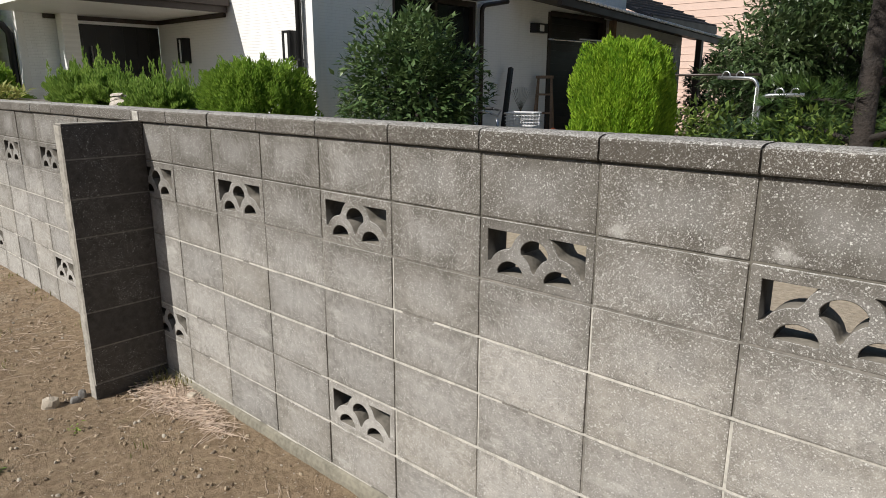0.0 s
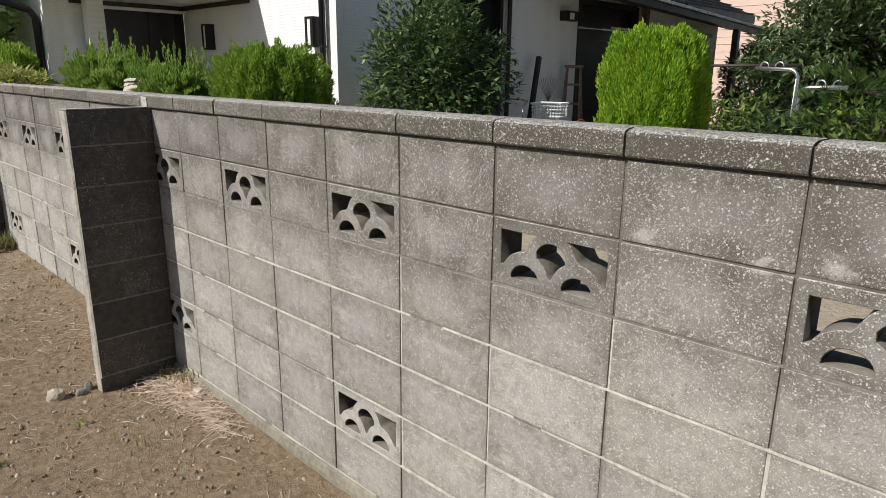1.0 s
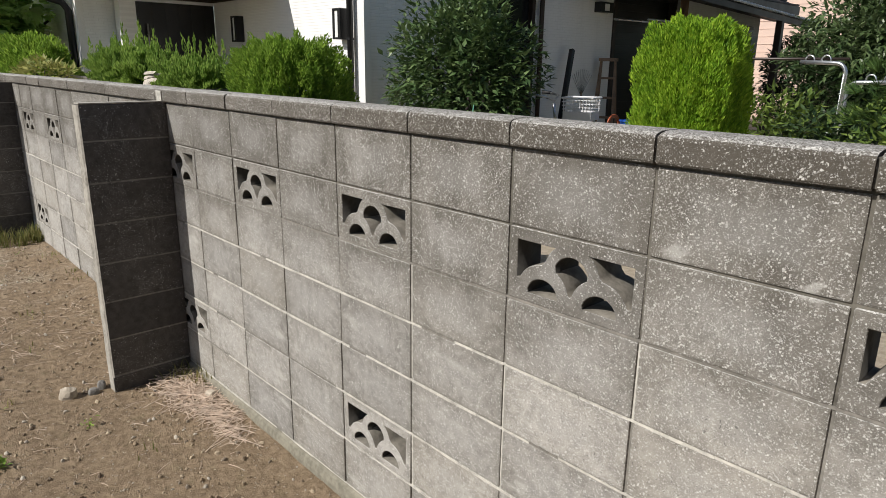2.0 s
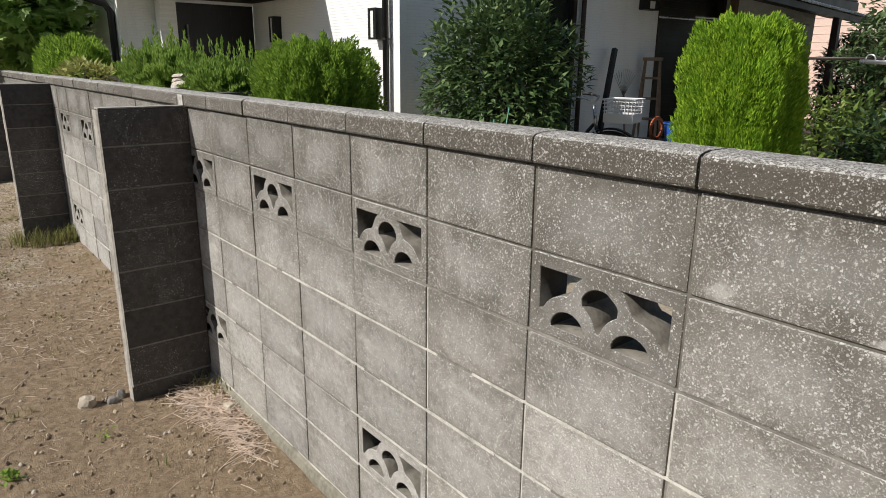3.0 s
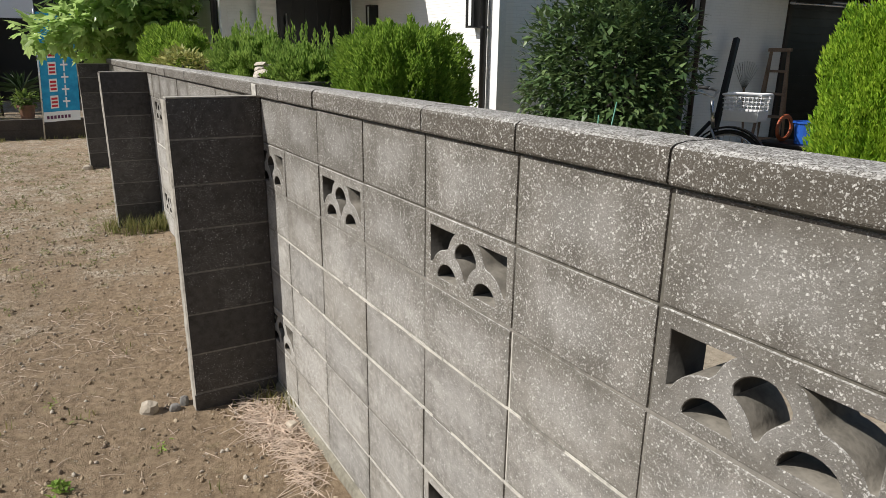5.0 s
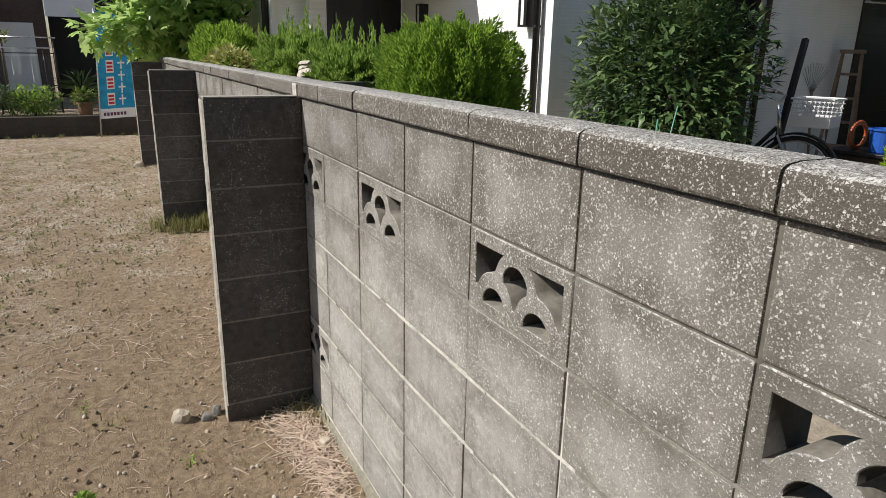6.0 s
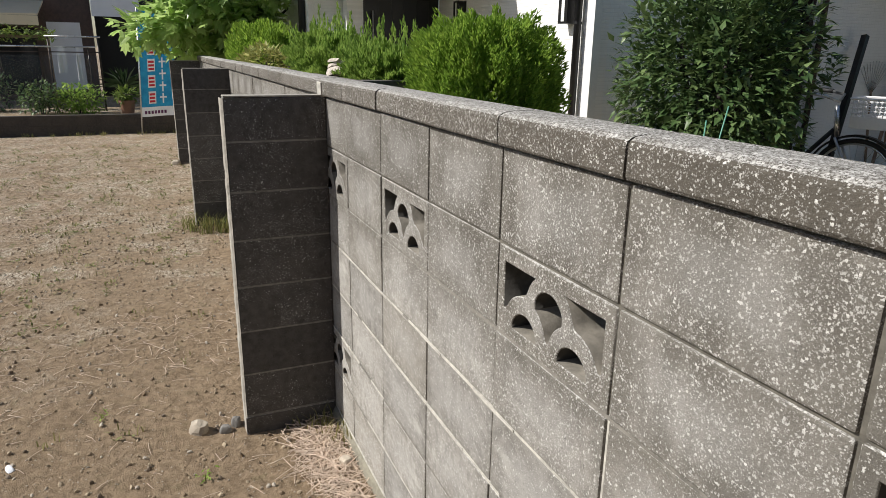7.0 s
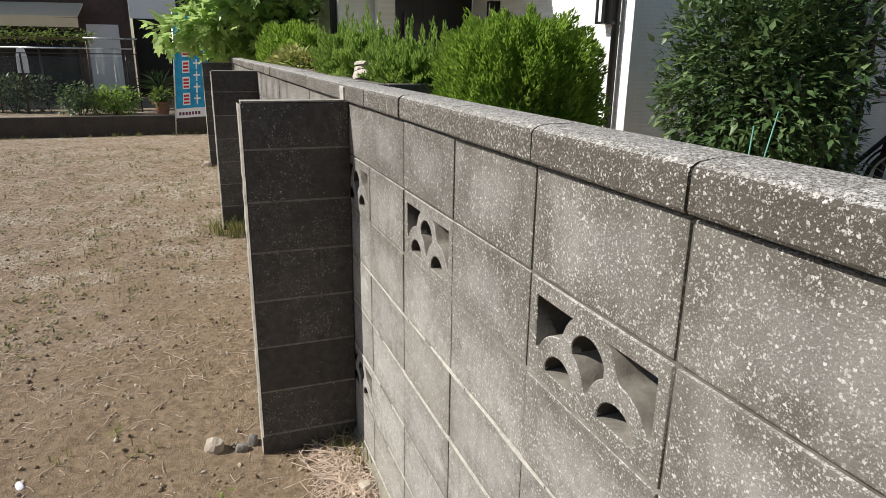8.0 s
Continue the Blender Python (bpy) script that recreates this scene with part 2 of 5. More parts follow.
LEAF_BROWN = foliage("browning leaf", (0.14, 0.18, 0.04), (0.26, 0.29, 0.08), (0.40, 0.38, 0.12), 0.6, 0.25, 0.3)
LEAF_WEED = foliage("dusty weed leaf", (0.10, 0.12, 0.035), (0.17, 0.19, 0.07), (0.30, 0.29, 0.13), 0.7, 0.25, 0.25)
LEAF_GRASS = foliage("grass blade", (0.10, 0.13, 0.03), (0.18, 0.20, 0.06), (0.34, 0.29, 0.13), 0.7, 0.3, 0.25)


def ground_material():
    k = Mat("lot soil", 0.95, 0, 0.2)
    x, y, z = k.sep(k.pos)
    fine, mid, big = k.noise(190, 4, 0.7), k.noise(24, 5, 0.65), k.noise(2.2, 5, 0.6)
    soil = k.mix(k.ramp(mid, 0.3, 0.7), (0.165, 0.115, 0.070), (0.335, 0.25, 0.162))
    soil = k.mix(k.ramp(fine, 0.42, 0.7, 0, 0.55), soil, (0.42, 0.33, 0.235))
    # straw-covered patches lie further out in the lot
    away = k.math("ADD", k.math("MULTIPLY", x, -0.22), k.math("MULTIPLY", y, -0.30))
    cover = k.ramp(k.math("ADD", away, k.math("MULTIPLY", k.math("SUBTRACT", big, 0.5), 2.6)), 0.35, 1.2)
    cover = k.math("MULTIPLY", cover, k.ramp(k.noise(1.7, 4, 0.6), 0.40, 0.58, 0.2, 1.0))
    thatch = k.noise(1, 5, 0.7, k.stretch(40, 90, 40))
    dry = k.mix(k.ramp(thatch, 0.38, 0.62), (0.15, 0.112, 0.070), (0.70, 0.63, 0.52))
    base = k.mix(k.math("MULTIPLY", cover, k.math("MULTIPLY", k.ramp(mid, 0.3, 0.6, 0.25, 1.0), k.ramp(k.noise(6.5, 5, 0.65), 0.36, 0.6, 0.15, 1.0))), soil, dry)
    green = k.math("MULTIPLY", k.ramp(k.noise(9, 4), 0.58, 0.72), k.ramp(cover, 0.2, 0.8, 0.12, 0.7))
    base = k.mix(green, base, (0.10, 0.14, 0.04))
    d, col = k.voronoi(75)
    grit = k.math("MULTIPLY", k.ramp(k.sep(col)[0], 0.86, 0.92), k.ramp(d, 0.36, 0.26))
    base = k.mix(k.math("MULTIPLY", grit, 0.8), base, (0.42, 0.37, 0.30))
    # raked pale sandy soil in the garden
    sand = k.mix(k.ramp(mid, 0.3, 0.7), (0.40, 0.33, 0.25), (0.56, 0.48, 0.37))
    base = k.mix(k.ramp(y, 0.03, 0.08), base, sand)
    k.color(base)
    k.bump(k.math("ADD", k.math("MULTIPLY", mid, 1.0), k.math("ADD", k.math("MULTIPLY", fine, 0.5), k.math("MULTIPLY", grit, 0.3))), 1.0, 0.022)
    return k.m


MAT_GROUND = ground_material()


# ---- mesh helpers ----
class Geo:
    """Collects vertices and faces for one mesh."""

    def __init__(self):
        self.v, self.f = [], []

    def add(self, verts, faces):
        n = len(self.v)
        self.v.extend(verts)
        self.f.extend([tuple(i + n for i in f) for f in faces])
        return self

    def box(self, x0, x1, y0, y1, z0, z1, m=None):
        vs = [Vector(p) for p in ((x0, y0, z0), (x1, y0, z0), (x1, y1, z0), (x0, y1, z0), (x0, y0, z1), (x1, y0, z1), (x1, y1, z1), (x0, y1, z1))]
        if m:
            vs = [m @ p for p in vs]
        return self.add([tuple(p) for p in vs], [(3, 2, 1, 0), (4, 5, 6, 7), (0, 1, 5, 4), (1, 2, 6, 5), (2, 3, 7, 6), (3, 0, 4, 7)])

    def tube(self, pts, r, n=8, r2=None, cap=True):
        """A round bar along points, its radius going from r to r2."""
        pts = [Vector(p) for p in pts]
        r2 = r if r2 is None else r2
        rings = []
        side = None
        for i, p in enumerate(pts):
            d = (pts[min(i + 1, len(pts) - 1)] - pts[max(i - 1, 0)]).normalized()
            if side is None:
                side = d.orthogonal().normalized()
            side = (side - d * side.dot(d)).normalized()
            up = d.cross(side)
            rr = r + (r2 - r) * i / max(1, len(pts) - 1)
            rings.append([tuple(p + rr * (math.cos(a) * side + math.sin(a) * up)) for a in (2 * math.pi * k / n for k in range(n))])
        vs = [p for ring in rings for p in ring]
        fs = [(i * n + k, i * n + (k + 1) % n, (i + 1) * n + (k + 1) % n, (i + 1) * n + k) for i in range(len(pts) - 1) for k in range(n)]
        if cap:
            fs += [tuple(range(n - 1, -1, -1)), tuple((len(pts) - 1) * n + k for k in range(n))]
        return self.add(vs, fs)

    def mesh(self, name, smooth=False):
        me = bpy.data.meshes.new(name)
        me.from_pydata(self.v, [], self.f)
        me.validate()
        if smooth:
            me.polygons.foreach_set("use_smooth", [True] * len(me.polygons))
        return me


def part(name, geo, material, parent=None, label="", smooth=False, bevel=0.0, at=None):
    """One mesh object from a Geo or a ready mesh, under its parent."""
    if isinstance(geo, Geo):
        me = geo.mesh(name, smooth)
        if bevel:
            bm = bmesh.new()
            bm.from_mesh(me)
            bmesh.ops.bevel(bm, geom=bm.edges[:], offset=bevel, segments=2, affect="EDGES", profile=0.6)
            bm.to_mesh(me)
            bm.free()
    else:
        me = geo
    if not me.materials:
        me.materials.append(material)
    ob = new(name, me)
    if parent:
        ob.parent = parent
    if at is not None:
        ob.matrix_basis = at
    if label:
        ob["label"] = label
    return ob


def thing(name, x, y, z, label, category, group="", kind="", rz=0.0):
    ob = new(name)
    ob.empty_display_size = 0.1
    ob.matrix_basis = pose(x, y, z, 0, 0, rz)
    return tagged(ob, label, category, group, kind)


def bevelled_box(name, sx, sy, sz, b, seg=2):
    bm = bmesh.new()
    bmesh.ops.create_cube(bm, size=1.0, matrix=Matrix.Diagonal((sx, sy, sz, 1)))
    bmesh.ops.bevel(bm, geom=bm.edges[:], offset=b, segments=seg, affect="EDGES", profile=0.6)
    me = bpy.data.meshes.new(name)
    bm.to_mesh(me)
    bm.free()
    return me


def arc(c, r, a0, a1, n=8, plane="xz"):
    pts = []
    for i in range(n + 1):
        a = radians(a0 + (a1 - a0) * i / n)
        u, w = r * math.cos(a), r * math.sin(a)
        pts.append({"xz": (c[0] + u, c[1], c[2] + w), "yz": (c[0], c[1] + u, c[2] + w), "xy": (c[0] + u, c[1] + w, c[2])}[plane])
    return pts


rng = random.Random(7)


def leaf_geo(points, size, shape="leaf", droop=0.2):
    """Leaves at (place, outward way) pairs: bent diamonds, sprays, or lobed fig leaves."""
    g = Geo()
    for p, out in points:
        p, out = Vector(p), Vector(out).normalized()
        s = size * rng.uniform(0.65, 1.35)
        if shape in ("spray", "tuft"):          # flat spray of a conifer, upright or all ways
            lift = 1.0 if shape == "spray" else 0.35
            way = (out * rng.uniform(0.25, 0.8) + Vector((0, 0, lift * rng.uniform(0.45, 1.1))) + Vector((rng.uniform(-.4, .4), rng.uniform(-.4, .4), 0))).normalized()
            side = way.cross(Vector((rng.uniform(-1, 1), rng.uniform(-1, 1), rng.uniform(-.4, .4)))).normalized()
            w = s * 0.17
            nrm = way.cross(side)
            vs = [p - way * s * 0.3, p + side * w + way * s * 0.18 + nrm * w * .5, p + way * s * 0.75, p - side * w + way * s * 0.18 + nrm * w * .5]
            g.add([tuple(v) for v in vs], [(0, 1, 2), (0, 2, 3)])
        elif shape == "needle":
            way = (out + Vector((rng.uniform(-.8, .8), rng.uniform(-.8, .8), rng.uniform(-.5, .8)))).normalized()
            side = way.orthogonal().normalized() * s * 0.022
            g.add([tuple(v) for v in (p - side, p + side, p + way * s)], [(0, 1, 2)])
        elif shape == "fig":
            way = (out * 0.7 + Vector((rng.uniform(-.7, .7), rng.uniform(-.7, .7), rng.uniform(-.7, .3)))).normalized()
            side = way.cross(Vector((rng.uniform(-.4, .4), rng.uniform(-.4, .4), 1))).normalized()
            nrm = side.cross(way)
            outline = [(0, 0), (0.34, 0.02), (0.46, 0.30), (0.28, 0.36), (0.42, 0.68), (0.18, 0.62), (0, 1.0), (-0.18, 0.62), (-0.42, 0.68), (-0.28, 0.36), (-0.46, 0.30), (-0.34, 0.02)]
            vs = [p + s * (side * u + way * v - nrm * (droop * (abs(u) * 0.6 + v * v))) for u, v in outline]
            g.add([tuple(v) for v in vs], [(0, 1, 2, 3), (0, 3, 4, 5), (0, 5, 6), (0, 6, 7), (0, 7, 8, 9), (0, 9, 10, 11)])
        else:
            way = (out * 0.8 + Vector((rng.uniform(-.9, .9), rng.uniform(-.9, .9), rng.uniform(-.6, .8)))).normalized()
            side = way.cross(Vector((rng.uniform(-.5, .5), rng.uniform(-.5, .5), 1))).normalized()
            nrm = side.cross(way)
            w = s * 0.21
            vs = [p, p + way * s * .35 + side * w, p + way * s * .45 - nrm * s * 0.05, p + way * s * .35 - side * w, p + way * s - nrm * s * droop]
            g.add([tuple(v) for v in vs], [(0, 1, 2), (0, 2, 3), (1, 4, 2), (2, 4, 3)])
    return g


def blob_points(n, c, r, power=2.0, lump=0.18, lump_scale=2.2, shell=0.35, floor_z=None, seed=0.0, plume=1.0):
    """Points in the outer shell of a lumpy rounded body, with their outward ways."""
    c = Vector(c)
    out = []
    while len(out) < n:
        d = Vector((rng.gauss(0, 1), rng.gauss(0, 1), rng.gauss(0, 1))).normalized()
        k = (abs(d.x) ** power + abs(d.y) ** power + abs(d.z) ** power) ** (-1 / power)
        bulge = 1 + lump * (noise.noise(Vector((d.x, d.y, d.z * plume)) * lump_scale + Vector((seed, seed * 1.7, 3.1))) * 1.6)
        depth = 1 - shell * rng.random() ** 1.8
        p = c + Vector((d.x * r[0], d.y * r[1], d.z * r[2])) * k * bulge * depth
        if floor_z is not None and p.z < floor_z:
            continue
        out.append((p, Vector((d.x / r[0], d.y / r[1], d.z / r[2]))))
    return out


# ---- ground ----
YARD = 0.38          # level of the garden behind the wall
WALL_L, WALL_R = -7.2, 5.2
LOW_X = -11.6        # the low wall that ends the lot


def spaced(lo, hi, fine_lo, fine_hi, step, far):
    vals = [fine_lo + i * step for i in range(int(round((fine_hi - fine_lo) / step)) + 1)]
    a, s = fine_lo, step
    while a > lo:
        s *= 1.5
        a -= s
        vals.insert(0, max(a, lo))
    a, s = fine_hi, step
    while a < hi:
        s *= 1.5
        a += s
        vals.append(min(a, hi))
    return vals


def ground_height(x, y):
    n = noise.noise(Vector((x * 0.8, y * 0.8, 0))) * 0.022 + noise.noise(Vector((x * 5, y * 5, 2))) * 0.007 + noise.noise(Vector((x * 17, y * 17, 5))) * 0.007
    if y > 0.05 or x < LOW_X - 0.05:
        return YARD - 0.04 + n * 0.5
    edge = math.exp(-abs(y) / 0.12) * 0.02
    # the lot swells gently towards the middle of its length
    swell = 0.10 * max(0.0, math.sin(math.pi * min(1.0, max(0.0, (0.4 - x) / 12.0)) ** 0.85))
    return -0.012 + n + edge + swell


gx = spaced(-400, 400, -11.4, 2.2, 0.04, 400)
gy = spaced(-400, 400, -5.0, 0.03, 0.04, 400)
gy = sorted(set([round(v, 4) for v in gy if not 0.03 < v < 0.07] + [0.03, 0.07]))
gx = sorted(set([round(v, 4) for v in gx if not LOW_X - 0.09 < v < LOW_X - 0.01] + [LOW_X - 0.09, LOW_X - 0.01]))
gg = Geo()
gg.v = [(x, y, ground_height(x, y)) for y in gy for x in gx]
nx = len(gx)
gg.f = [(j * nx + i, j * nx + i + 1, (j + 1) * nx + i + 1, (j + 1) * nx + i) for j in range(len(gy) - 1) for i in range(nx - 1)]
ground = part("ground", gg, MAT_GROUND, smooth=True)
tagged(ground, "bare brown soil with grit, dry straw and sparse weeds", "ground", kind="structure")

# ---- block wall ----
BW, BH, TH = 0.4, 0.2, 0.10
TOP = 1.46           # underside of the coping
COURSES = 7


def openwork_mesh():
    """A pierced block: overlapping wave arches cut through its whole depth."""
    w, h = 0.3955, 0.1945
    cx, r_out, r_in = w / 2, 0.083, 0.048
    lo, hi, side = 0.026, 0.162, 0.027
    cl, cr = cx - 0.085, cx + 0.085
    mz = 0.095
    holes = []
    for c in (cl, cr):        # two half moons
        holes.append([(c + r_in * math.cos(radians(a)), lo + r_in * 0.92 * math.sin(radians(a))) for a in range(0, 181, 15)])

    def lower(u):
        best = lo + 0.02
        for c in (cl, cr):
            q = r_out ** 2 - (u - c) ** 2
            if q > 0:
                best = max(best, lo + math.sqrt(q))
        return best

    us = [cx - 0.052 + 0.104 * i / 20 for i in range(21)]
    up = [(u, mz + math.sqrt(max(0, 0.052 ** 2 - (u - cx) ** 2))) for u in us]
    ok = [(u, v) for u, v in up if v > lower(u) + 0.002]
    holes.append(ok[::-1] + [(u, lower(u)) for u, _ in ok])
    for s in (1, -1):         # two top corners
        pts = []
        for i in range(13):
            u = side + (cx - 0.050 - side) * i / 12
            v = lo + math.sqrt(max(0, r_out ** 2 - (u - cl) ** 2)) if abs(u - cl) < r_out else lo + 0.035
            q = 0.084 ** 2 - (u - cx) ** 2
            if q > 0:
                v = max(v, mz + math.sqrt(q))
            pts.append((u, min(v, hi)))
        poly = pts + [(side, hi)]
        if s < 0:
            poly = [(w - u, v) for u, v in poly][::-1]
        holes.append(poly)
    cu = bpy.data.curves.new("openwork", "CURVE")
    cu.dimensions, cu.fill_mode, cu.extrude = "2D", "BOTH", TH / 2 - 0.002
    cu.bevel_depth, cu.bevel_resolution, cu.offset = 0.002, 0, -0.002
    b = 0.003
    for poly in [[(b, 0), (w - b, 0), (w, b), (w, h - b), (w - b, h), (b, h), (0, h - b), (0, b)]] + holes:
        sp = cu.splines.new("POLY")
        sp.points.add(len(poly) - 1)
        for pt, (u, v) in zip(sp.points, poly):
            pt.co = (u - w / 2, v - h / 2, 0, 1)
        sp.use_cyclic_u = True
    tmp = bpy.data.objects.new("openwork", cu)
    scene.collection.objects.link(tmp)
    me = bpy.data.meshes.new_from_object(tmp.evaluated_get(bpy.context.evaluated_depsgraph_get()))
    bpy.data.objects.remove(tmp)
    me.transform(Matrix.Rotation(radians(90), 4, "X"))
    me.materials.clear()
    me.materials.append(MAT_BLOCK)
    me.materials.append(MAT_VOID_SHADE)
    me.materials.append(MAT_SILL_SHADE)
    for f in me.polygons:          # shade painted into the voids: near-black sides, mid-dark upward sills
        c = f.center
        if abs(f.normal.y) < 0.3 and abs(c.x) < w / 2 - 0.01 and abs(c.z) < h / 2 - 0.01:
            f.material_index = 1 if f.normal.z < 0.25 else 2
    me.name = "openwork_block"
    return me


ME_BLOCK = bevelled_box("block", BW - 0.0065, TH, BH - 0.0065, 0.0045)
ME_OPEN = openwork_mesh()


def coping_mesh(length):
    """A coping stone: rounded front and back top edges, slightly proud of the wall."""
    prof = [(-0.012, 0.0), (-0.015, 0.005), (-0.0148, 0.051), (-0.012, 0.058), (-0.003, 0.0635), (0.02, 0.067), (0.08, 0.067), (0.101, 0.0635), (0.108, 0.058), (0.111, 0.05), (0.111, 0.006), (0.109, 0.0)]
    g = Geo()
    n = len(prof)
    xs = [0.0, 0.004] + [length * i / 8 for i in range(1, 8)] + [length - 0.004, length]
    for x in xs:
        k = 0.995 if x in (0.0, length) else 1.0
        for y, z in prof:
            g.v.append((x - length / 2, 0.05 + (y - 0.05) * k, z * (1 if k == 1 else 0.992)))
    for i in range(len(xs) - 1):
        for j in range(n):
            g.f.append((i * n + j, i * n + (j + 1) % n, (i + 1) * n + (j + 1) % n, (i + 1) * n + j))
    g.f += [tuple(range(n)), tuple((len(xs) - 1) * n + j for j in range(n - 1, -1, -1))]
    me = g.mesh("coping_stone")
    return me


ME_CAP = coping_mesh(BW - 0.0065)
wall = thing("boundary_wall", 0, 0, 0, "weathered grey concrete block garden wall with pierced blocks", "wall", kind="structure")
cols = int(round((WALL_R - WALL_L) / BW))
mortar, old, mid = Geo(), Geo(), Geo()
rr = random.Random(3)
for i in range(cols):
    x0 = WALL_L + i * BW
    left = int(round(x0 / BW))
    for c in range(1, COURSES + 1):
        z1 = TOP - (c - 1) * BH
        is_open = (c == 2 and left % 2 == 0) or (c == 6 and left % 4 == 0)
        m = pose(x0 + BW / 2 + rr.uniform(-.001, .001), TH / 2 + rr.uniform(-0.0022, 0.0022), z1 - BH / 2 + rr.uniform(-.0008, .0008), rr.uniform(-.3, .3), rr.uniform(-.12, .12), rr.uniform(-.3, .3))
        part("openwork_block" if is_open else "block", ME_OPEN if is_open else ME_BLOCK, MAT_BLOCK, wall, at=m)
        # head joint, raked back
        (old if c < 3 else mid if rr.random() < 0.55 else mortar).box(x0 - 0.0042, x0 + 0.0042, 0.0045, TH - 0.003, z1 - BH + 0.004, z1 - 0.004)
    m = pose(x0 + BW / 2, rr.uniform(-.002, .002), TOP + 0.004 + rr.uniform(-0.001, 0.001), rr.uniform(-.4, .4), 0, rr.uniform(-.3, .3))
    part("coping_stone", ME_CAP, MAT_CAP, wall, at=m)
    old.box(x0 - 0.0035, x0 + 0.0035, -0.006, 0.104, TOP + 0.008, TOP + 0.061)
for c in range(0, COURSES + 1):
    z = TOP - c * BH
    if c < 2:
        old.box(WALL_L, WALL_R, 0.010 if c == 0 else 0.005, TH - 0.004, z - 0.0048, z + 0.0048)
        continue
    # tooled bed joints: smeared flush in places, raked in others
    n = int((WALL_R - WALL_L) / 0.05)
    for i in range(n):
        x = WALL_L + i * 0.05
        q = noise.noise(Vector((x * 1.3, c * 7.7, 0))) + 0.5 * noise.noise(Vector((x * 6, c * 3.1, 4)))
        if c >= 3:
            h = 0.0030 + 0.0030 * max(0.0, min(1.0, q + 0.4))
            (mortar if q > -0.35 else mid).box(x, x + 0.05, -0.0012 if q > 0 else 0.0008, TH, z - h, z + 0.0030)
        else:
            mid.box(x, x + 0.05, 0.0015, TH - 0.002, z - 0.0036, z + 0.0036)
part("mortar", mortar, MAT_MORTAR, wall, "pale smeared mortar joints")
part("mortar", mid, MAT_MORTAR_MID, wall, "grey mortar joints")
part("mortar", old, MAT_MORTAR_OLD, wall, "dark weathered mortar joints")

# uneven footing strip along the wall's foot, both sides
foot = Geo()
nseg = 150
for i in range(nseg + 1):
    x = WALL_L + (WALL_R - WALL_L) * i / nseg
    e = 0.012 + 0.006 * noise.noise(Vector((x * 6, 0, 0)))
    zt = TOP - COURSES * BH - 0.004 + 0.004 * noise.noise(Vector((x * 9, 3, 0)))
    for y, z in ((-e - 0.012, -0.3), (-e - 0.008, zt - 0.035), (-e, zt - 0.008), (0.0, zt), (TH, zt), (TH + 0.02, zt - 0.01), (TH + 0.02, -0.3)):
        foot.v.append((x, y, z))
for i in range(nseg):
    for j in range(6):
        a = i * 7 + j
        foot.f.append((a, a + 7, a + 8, a + 1))
part("footing", foot, MAT_FOOT, wall, "rough lime-stained mortar footing")

# ---- buttresses ----
def buttress(x_right, reach, top=TOP + 0.002, shortest=0.172):
    """A one-block-thick pier: a cut course on top, six full courses and a rough base."""
    b = thing("wall_buttress", x_right - 0.05, 0, 0, "upright concrete block buttress, sides painted shade-dark, standing against the garden wall", "buttress", "buttresses along the wall", "structure")
    mo = Geo()
    z1 = top
    for c in range(COURSES):
        h = shortest if c == 0 else BH
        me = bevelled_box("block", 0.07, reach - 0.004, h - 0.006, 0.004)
        part("block", me, MAT_BUTT_SHADE, b, at=pose(0.015 + rr.uniform(-.001, .001), -reach / 2 + rr.uniform(-.002, .002), z1 - h / 2, 0, 0, rr.uniform(-.3, .3)))
        z1 -= h
        mo.box(-0.0197, 0.0497, -reach + 0.003, -0.006, z1 - 0.0035, z1 + 0.0035)
    part("mortar", mo, MAT_MORTAR_MID, b)
    f = Geo()
    n = 9
    for i in range(n + 1):        # poured base with an uneven upper edge
        y = -reach - 0.004 + (reach - 0.004) * i / n
        up = z1 - 0.004 - 0.008 * abs(noise.noise(Vector((x_right, y * 9, 1))))
        f.v += [(-0.022, y, -0.3), (-0.022, y, up), (0.052, y, up), (0.052, y, -0.3)]
    for i in range(n):
        for j in range(3):
            f.f.append((i * 4 + j, (i + 1) * 4 + j, (i + 1) * 4 + j + 1, i * 4 + j + 1))
    f.f += [(0, 1, 2, 3), (n * 4 + 3, n * 4 + 2, n * 4 + 1, n * 4)]
    part("footing", f, MAT_BUTT_SHADE, b, "rough poured base painted shade-dark")
    # Sunlit narrow front, painted as a pale strip over the shade-dark blocks.
    skim = Geo()
    nz = 60
    for i in range(nz + 1):
        z = (top - 0.004) * i / nz
        e = 0.0035 * noise.noise(Vector((x_right, z * 22, 3)))
        skim.v += [(-0.019, -reach + 0.001, z), (-0.018, -reach - 0.0075 + e, z), (0.040 + e, -reach - 0.0065 + e, z), (0.0505 + e, -reach + 0.001, z)]
    for i in range(nz):
        for j in range(3):
            skim.f.append((i * 4 + j, i * 4 + j + 1, (i + 1) * 4 + j + 1, (i + 1) * 4 + j))
    part("sunlit_front", skim, MAT_LIT_FRONT_AND_CAP, b, "pale strip painted as the sunlit narrow front")
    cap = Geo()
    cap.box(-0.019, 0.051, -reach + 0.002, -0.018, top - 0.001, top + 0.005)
    part("mortar_cap", cap, MAT_LIT_FRONT_AND_CAP, b, "thin pale mortar skim", bevel=0.0015)
    return b


for xr, reach in ((0.105, 0.40), (-3.43, 0.382), (-7.02, 0.375)):
    buttress(xr, reach)
# mortar fillet where the coping stops over the near buttress
fil = Geo()
fil.box(0.036, 0.105, -0.022, 0.0, TOP - 0.002, TOP + 0.056)
